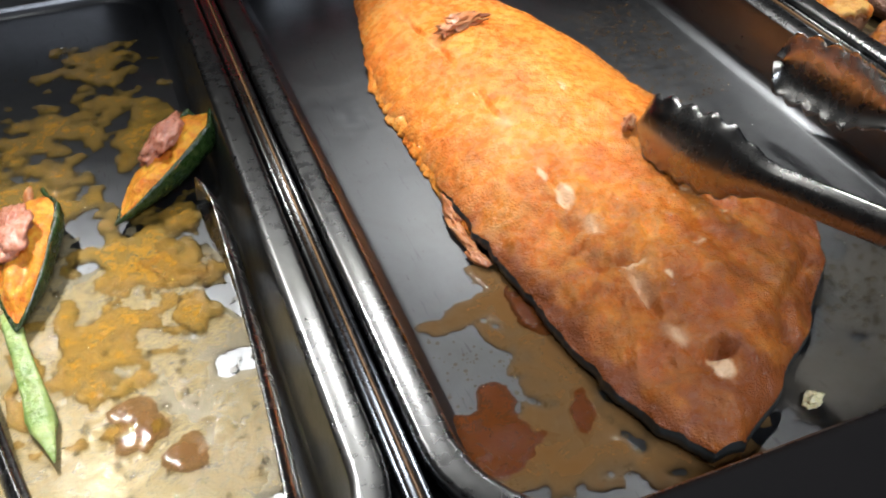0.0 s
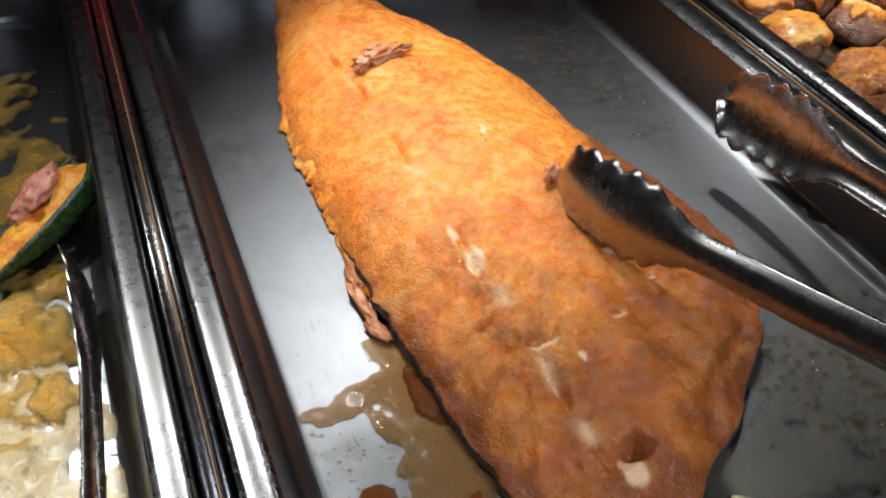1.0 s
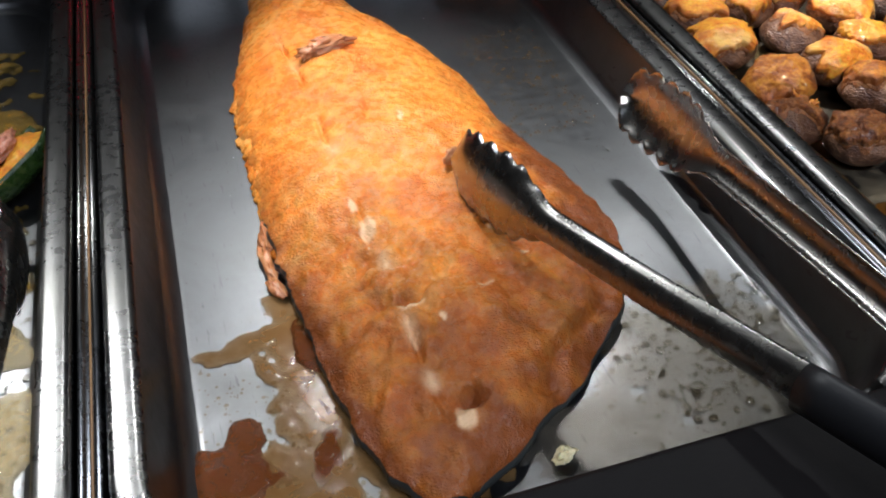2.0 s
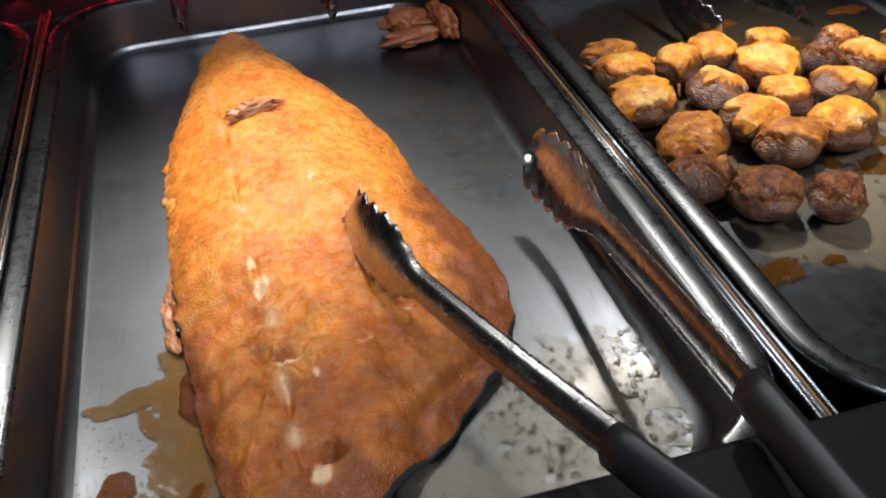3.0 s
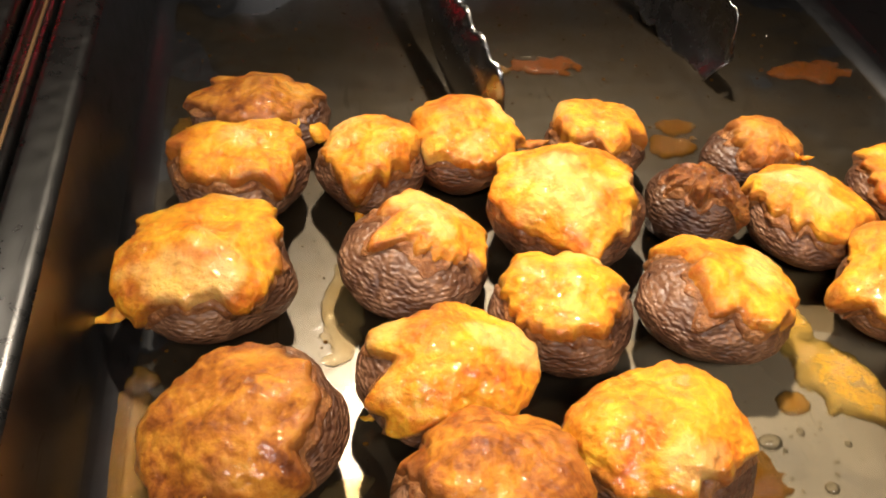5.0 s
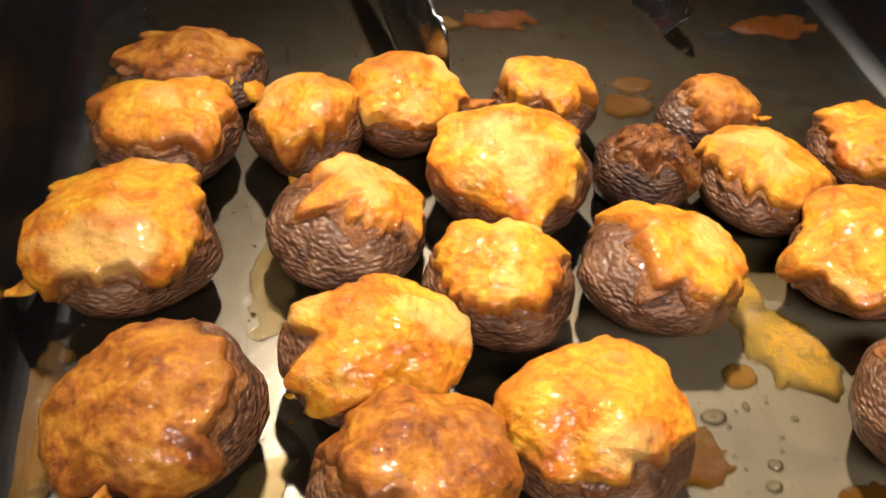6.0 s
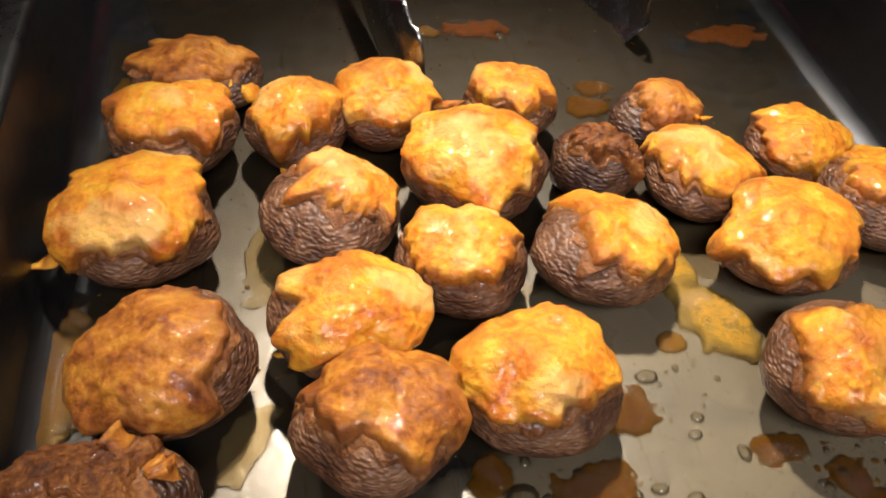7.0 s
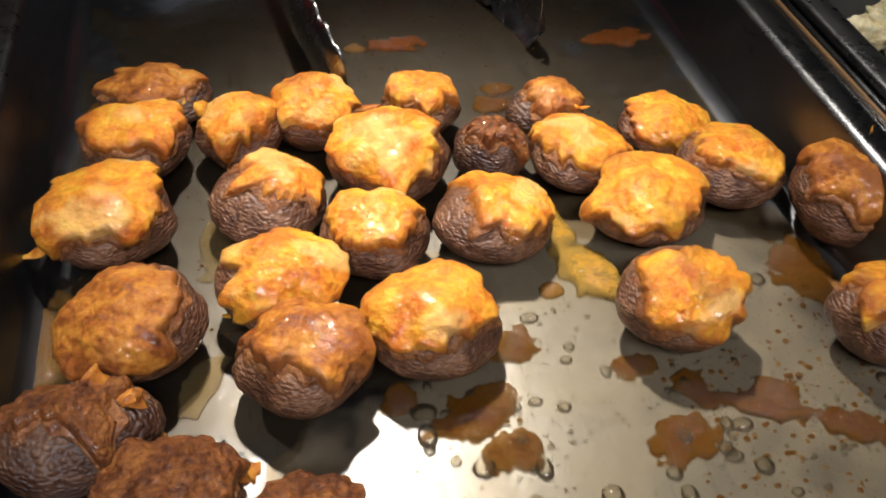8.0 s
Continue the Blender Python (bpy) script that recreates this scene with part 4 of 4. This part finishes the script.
# ---- other food ----
def crumpled(name, place, size, seed, material, label, category, parent=None, turn=0, roughness=0.35, freq=1.6):
    """An irregular lump with the given half sizes, resting at place."""
    na, ne = 40, 22
    verts, faces = [], []
    for j in range(ne + 1):
        el = -math.pi / 2 + math.pi * j / ne
        for i in range(na):
            a = 2 * math.pi * i / na
            d = Vector((math.cos(el) * math.cos(a), math.cos(el) * math.sin(a), math.sin(el)))
            k = 1 + roughness * fbm(d.x * freq + seed, d.y * freq, d.z * freq) + 0.12 * nz(d.x * 6, d.y * 6 + seed, d.z * 6)
            verts.append((d.x * size[0] * k, d.y * size[1] * k, max(-size[2] * 0.98, d.z * size[2] * k) + size[2]))
    for j in range(ne):
        for i in range(na):
            k = (i + 1) % na
            faces.append((j * na + i, j * na + k, (j + 1) * na + k, (j + 1) * na + i))
    me = mesh_of(name, verts, faces, material)
    if parent is None:
        return thing(name, me, label, category, m=pose(*place, 0, 0, turn))
    ob = part(name, me, parent, label)
    ob.matrix_world = pose(*place, 0, 0, turn)
    return ob


def fish_top(x, y):
    xl, xr = lerp_rows(SPINE, y, 1), lerp_rows(SPINE, y, 2)
    u = max(-0.99, min(0.99, (x - (xl + xr) / 2) / ((xr - xl) / 2)))
    return fish_height(u, y, x)


crumpled("torn_flake", (-0.226, 0.346, fish_top(-0.226, 0.346) - 0.0010), (0.0150, 0.0052, 0.0034), 81, FLAKE, "browned flake curling off the fillet", "", FISH, 12, 0.75, 2.4)
crumpled("torn_flake", (-0.219, 0.354, fish_top(-0.219, 0.354) - 0.0004), (0.0120, 0.0022, 0.0030), 82, FLAKE, "browned flake curling off the fillet", "", FISH, -8, 0.6, 2.4)
crumpled("torn_flake", (-0.236, 0.342, fish_top(-0.236, 0.342) - 0.0004), (0.0060, 0.0024, 0.0026), 85, FLAKE, "browned flake curling off the fillet", "", FISH, 40, 0.6, 2.4)
crumpled("torn_flake", (-0.184, 0.207, fish_top(-0.184, 0.207) - 0.001), (0.0060, 0.0030, 0.0040), 83, FLAKE, "small pink shred of fish", "", FISH, 40, 0.7)


def ragged_fringe():
    """The thin torn edge of the fillet, spread out on the pan."""
    loops = []
    for j in range(221):
        y = 0.185 + 0.175 * j / 220
        xl = lerp_rows(SPINE, y, 1)
        ends = min(1.0, j / 14, (220 - j) / 14)
        w = ends * (0.0028 + 0.0026 * nz(y * 90, 3.0) + 0.0020 * nz(y * 260, 8.0) + 0.0060 * max(0.0, nz(y * 48, 21.0) - 0.10))
        w = max(0.0004, w)
        tall = 0.0062 + 0.0016 * nz(y * 110, 5.0)
        loops.append([(xl + 0.006, y, 0.0010), (xl + 0.006, y, tall + 0.002), (xl + 0.001, y, tall), (xl - 0.45 * w, y + 0.0008 * nz(y * 300, 2.0), 0.62 * tall),
                      (xl - 0.85 * w, y, 0.36 * tall), (xl - w, y, 0.0016), (xl - 0.9 * w, y, 0.0006)])
    return part("ragged_edge", lofted("ragged_edge", loops, SALMON, True, True), FISH, "thin torn edge of the fillet")


ragged_fringe()
for q, (cx, cy, rx, ry, rz, deg) in enumerate(((-0.2885, 0.206, 0.0034, 0.014, 0.0034, -4), (-0.2905, 0.186, 0.0030, 0.014, 0.0030, 5), (-0.2890, 0.168, 0.0036, 0.008, 0.0022, 16))):
    crumpled("edge_shred", (cx, cy, 0.0006), (rx, ry, rz), 90 + q, FLAKE, "browned ragged strip at the fillet's edge", "", FISH, deg, 0.4)
for q, (cx, cy, rx, ry, rz, deg) in enumerate(((-0.088, 0.468, 0.024, 0.010, 0.006, 10), (-0.060, 0.478, 0.009, 0.026, 0.011, 8), (-0.086, 0.498, 0.020, 0.020, 0.008, 0))):
    crumpled("fish_scrap", (cx, cy, 0.0004), (rx, ry, rz), 100 + q, SCRAP, "browned scrap of fish in the pan corner", "fish", None, deg, 0.5)
crumpled("vegetable_scrap", (-0.192, 0.032, 0.0012), (0.005, 0.003, 0.002), 104, CAULI, "scrap of pale green vegetable in the oil", "vegetable", None, 30, 0.7)


def pepper_half(tip, stem, opening, width, seed, label):
    """Half a pointed green pepper, from its tip to its stem end, heaped with filling on the open side."""
    tip, stem = Vector(tip), Vector(stem)
    along = stem - tip
    length = along.length
    ux = along.normalized()
    uz = Vector(opening)
    uz = (uz - ux * uz.dot(ux)).normalized()
    frame_m = Matrix((ux, uz.cross(ux), uz)).transposed().to_4x4()
    frame_m.translation = tip
    ob = thing("stuffed_pepper", None, label, "pepper", "stuffed peppers in the pan")

    def radius(f):
        return width / 2 * (1 - (1 - f) ** 1.9) ** 0.9 * (1 - 0.45 * smooth01((f - 0.80) / 0.20)) + 0.0006

    na, nl, loops = 22, 34, []
    for j in range(nl + 1):
        f = j / nl
        r = radius(f)
        outer, inner = [], []
        for k in range(na):
            a = math.pi * (1 + k / (na - 1))
            lump = 1 + 0.07 * nz(f * 5, math.cos(a) * 2, seed) + 0.03 * nz(f * 14, math.cos(a) * 5, seed)
            outer.append((f * length, r * lump * math.cos(a), r * 0.95 * lump * math.sin(a)))
            inner.append((f * length, (r - 0.0022) * math.cos(a) if r > 0.004 else 0.3 * r * math.cos(a), (r - 0.0022 if r > 0.004 else 0.3 * r) * 0.95 * math.sin(a)))
        loops.append(outer + inner[::-1])
    rind = part("rind", lofted("pepper_rind", loops, PEPPER, True, True), ob, "glossy dark green pepper skin")
    rows, verts, faces, nf = 40, [], [], 22
    for j in range(rows + 1):
        f = 0.06 + 0.88 * j / rows
        r = radius(f) - 0.0006
        for k in range(nf + 1):
            v = -1 + 2 * k / nf
            dome = (1 - v * v) ** 0.6 * min(1.0, 5 * (f - 0.04), 7 * (0.97 - f))
            z = -0.0015 + 0.0055 * dome * (1 + 0.8 * nz(f * 7, v * 1.5, seed)) + 0.0012 * nz(f * 22, v * 5, seed)
            verts.append((f * length, v * r, z))
    for j in range(rows):
        for k in range(nf):
            a = j * (nf + 1) + k
            faces.append((a, a + 1, a + nf + 2, a + nf + 1))
    part("filling", recalc(mesh_of("pepper_filling", verts, faces, CHEESE)), ob, "baked orange cheese filling")
    crumpled("meat_filling", (length * 0.66, -0.001, 0.0015), (length * 0.17, width * 0.24, 0.0055), seed + 3, SAUSAGE, "pink sausage filling", "", ob, 8, 0.4)
    crumpled("meat_filling", (length * 0.52, 0.003, 0.0010), (length * 0.08, width * 0.16, 0.0045), seed + 5, SAUSAGE, "pink sausage filling", "", ob, 60, 0.4)
    stalk_loops = []
    for j in range(9):
        f = j / 8
        c = Vector((length * (0.97 + 0.16 * f), 0.003 * math.sin(3 * f), -0.30 * width * (1 - 0.6 * f)))
        r = 0.0042 * (1 - 0.45 * f) * (1 + 0.35 * nz(f * 6, seed)) if j < 8 else 0.0014
        stalk_loops.append([c + Vector((0, r * math.cos(2 * math.pi * k / 10), r * 0.7 * math.sin(2 * math.pi * k / 10))) for k in range(10)])
    part("stem", lofted("pepper_stem", stalk_loops, FLAKE, True, True), ob, "dry brown stem end")
    ob.matrix_world = frame_m
    return ob


pepper_half((-0.456, 0.258, 0.007), (-0.398, 0.316, 0.030), (-0.62, 0.02, 0.95), 0.042, 110, "dark green pepper half filled with sausage, propped on the pan wall")
pepper_half((-0.506, 0.196, 0.008), (-0.497, 0.285, 0.018), (-0.35, 0.0, 0.94), 0.042, 117, "green pepper half covered with orange melted cheese")
strand_stalk = thing("pepper_strip", None, "pale green strip of pepper lying in the pan", "pepper")
bpy.context.view_layer.update()
strand(strand_stalk, (-0.510, 0.212, 0.006), (-0.495, 0.118, 0.005), 0.0075, 0.0125, 130, STALK, "strip", 0.2)

# cauliflower and chicken in the next pan
rng = random.Random(5)
for q in range(16):
    cx, cy = 0.375 + 0.10 * rng.random(), 0.33 + 0.17 * rng.random()
    big = rng.uniform(0.010, 0.016)
    crumpled("cauliflower_floret", (cx, cy, 0.0005), (big, big * 0.8, big * 0.7), 140 + q, CAULI, "pale yellow cooked cauliflower floret", "cauliflower", None, rng.uniform(0, 180), 0.45, 2.6)
for q in range(4):
    crumpled("chicken_piece", (0.395 + 0.03 * q, 0.335 + 0.012 * rng.random(), 0.0005), (0.022, 0.012, 0.008), 160 + q, CURD, "pale piece of cooked chicken", "chicken", None, 20 * q, 0.4)


# ---- red tubes behind the pans, in place of a neon reflection on the ledge ----
sign = thing("neon_reflection", None, "red glowing tubes standing in for a reflected neon sign", "sign")
for q in range(15):
    nx = -0.40 + 0.042 * q
    cu = bpy.data.curves.new("neon_tube", "CURVE")
    cu.dimensions, cu.bevel_depth, cu.bevel_resolution = "3D", 0.0014, 3
    sp = cu.splines.new("POLY")
    n = 18
    sp.points.add(n)
    for k in range(n + 1):
        a = math.pi * (1.1 if q % 3 else 1.7) * k / n + (0.0, math.pi, 0.4, 2.6)[q % 4]
        sp.points[k].co = (nx + 0.011 * math.cos(a), 0.612, 0.050 + 0.017 * math.sin(a), 1)
    deps = new("neon_curve", cu)
    bpy.context.view_layer.update()
    me = bpy.data.meshes.new_from_object(deps.evaluated_get(bpy.context.evaluated_depsgraph_get()))
    bpy.data.objects.remove(deps)
    me.materials.clear()
    me.materials.append(NEON)
    part("tube", me, sign)
part("backing", lofted("sign_backing", [loop_rect(-0.45, 0.25, 0.622, 0.626, 0.0015, 0.030, 3), loop_rect(-0.45, 0.25, 0.622, 0.626, 0.0015, 0.066, 3)], GLOWBACK, True, True), sign, "backing strip with the red glow put into its colour")
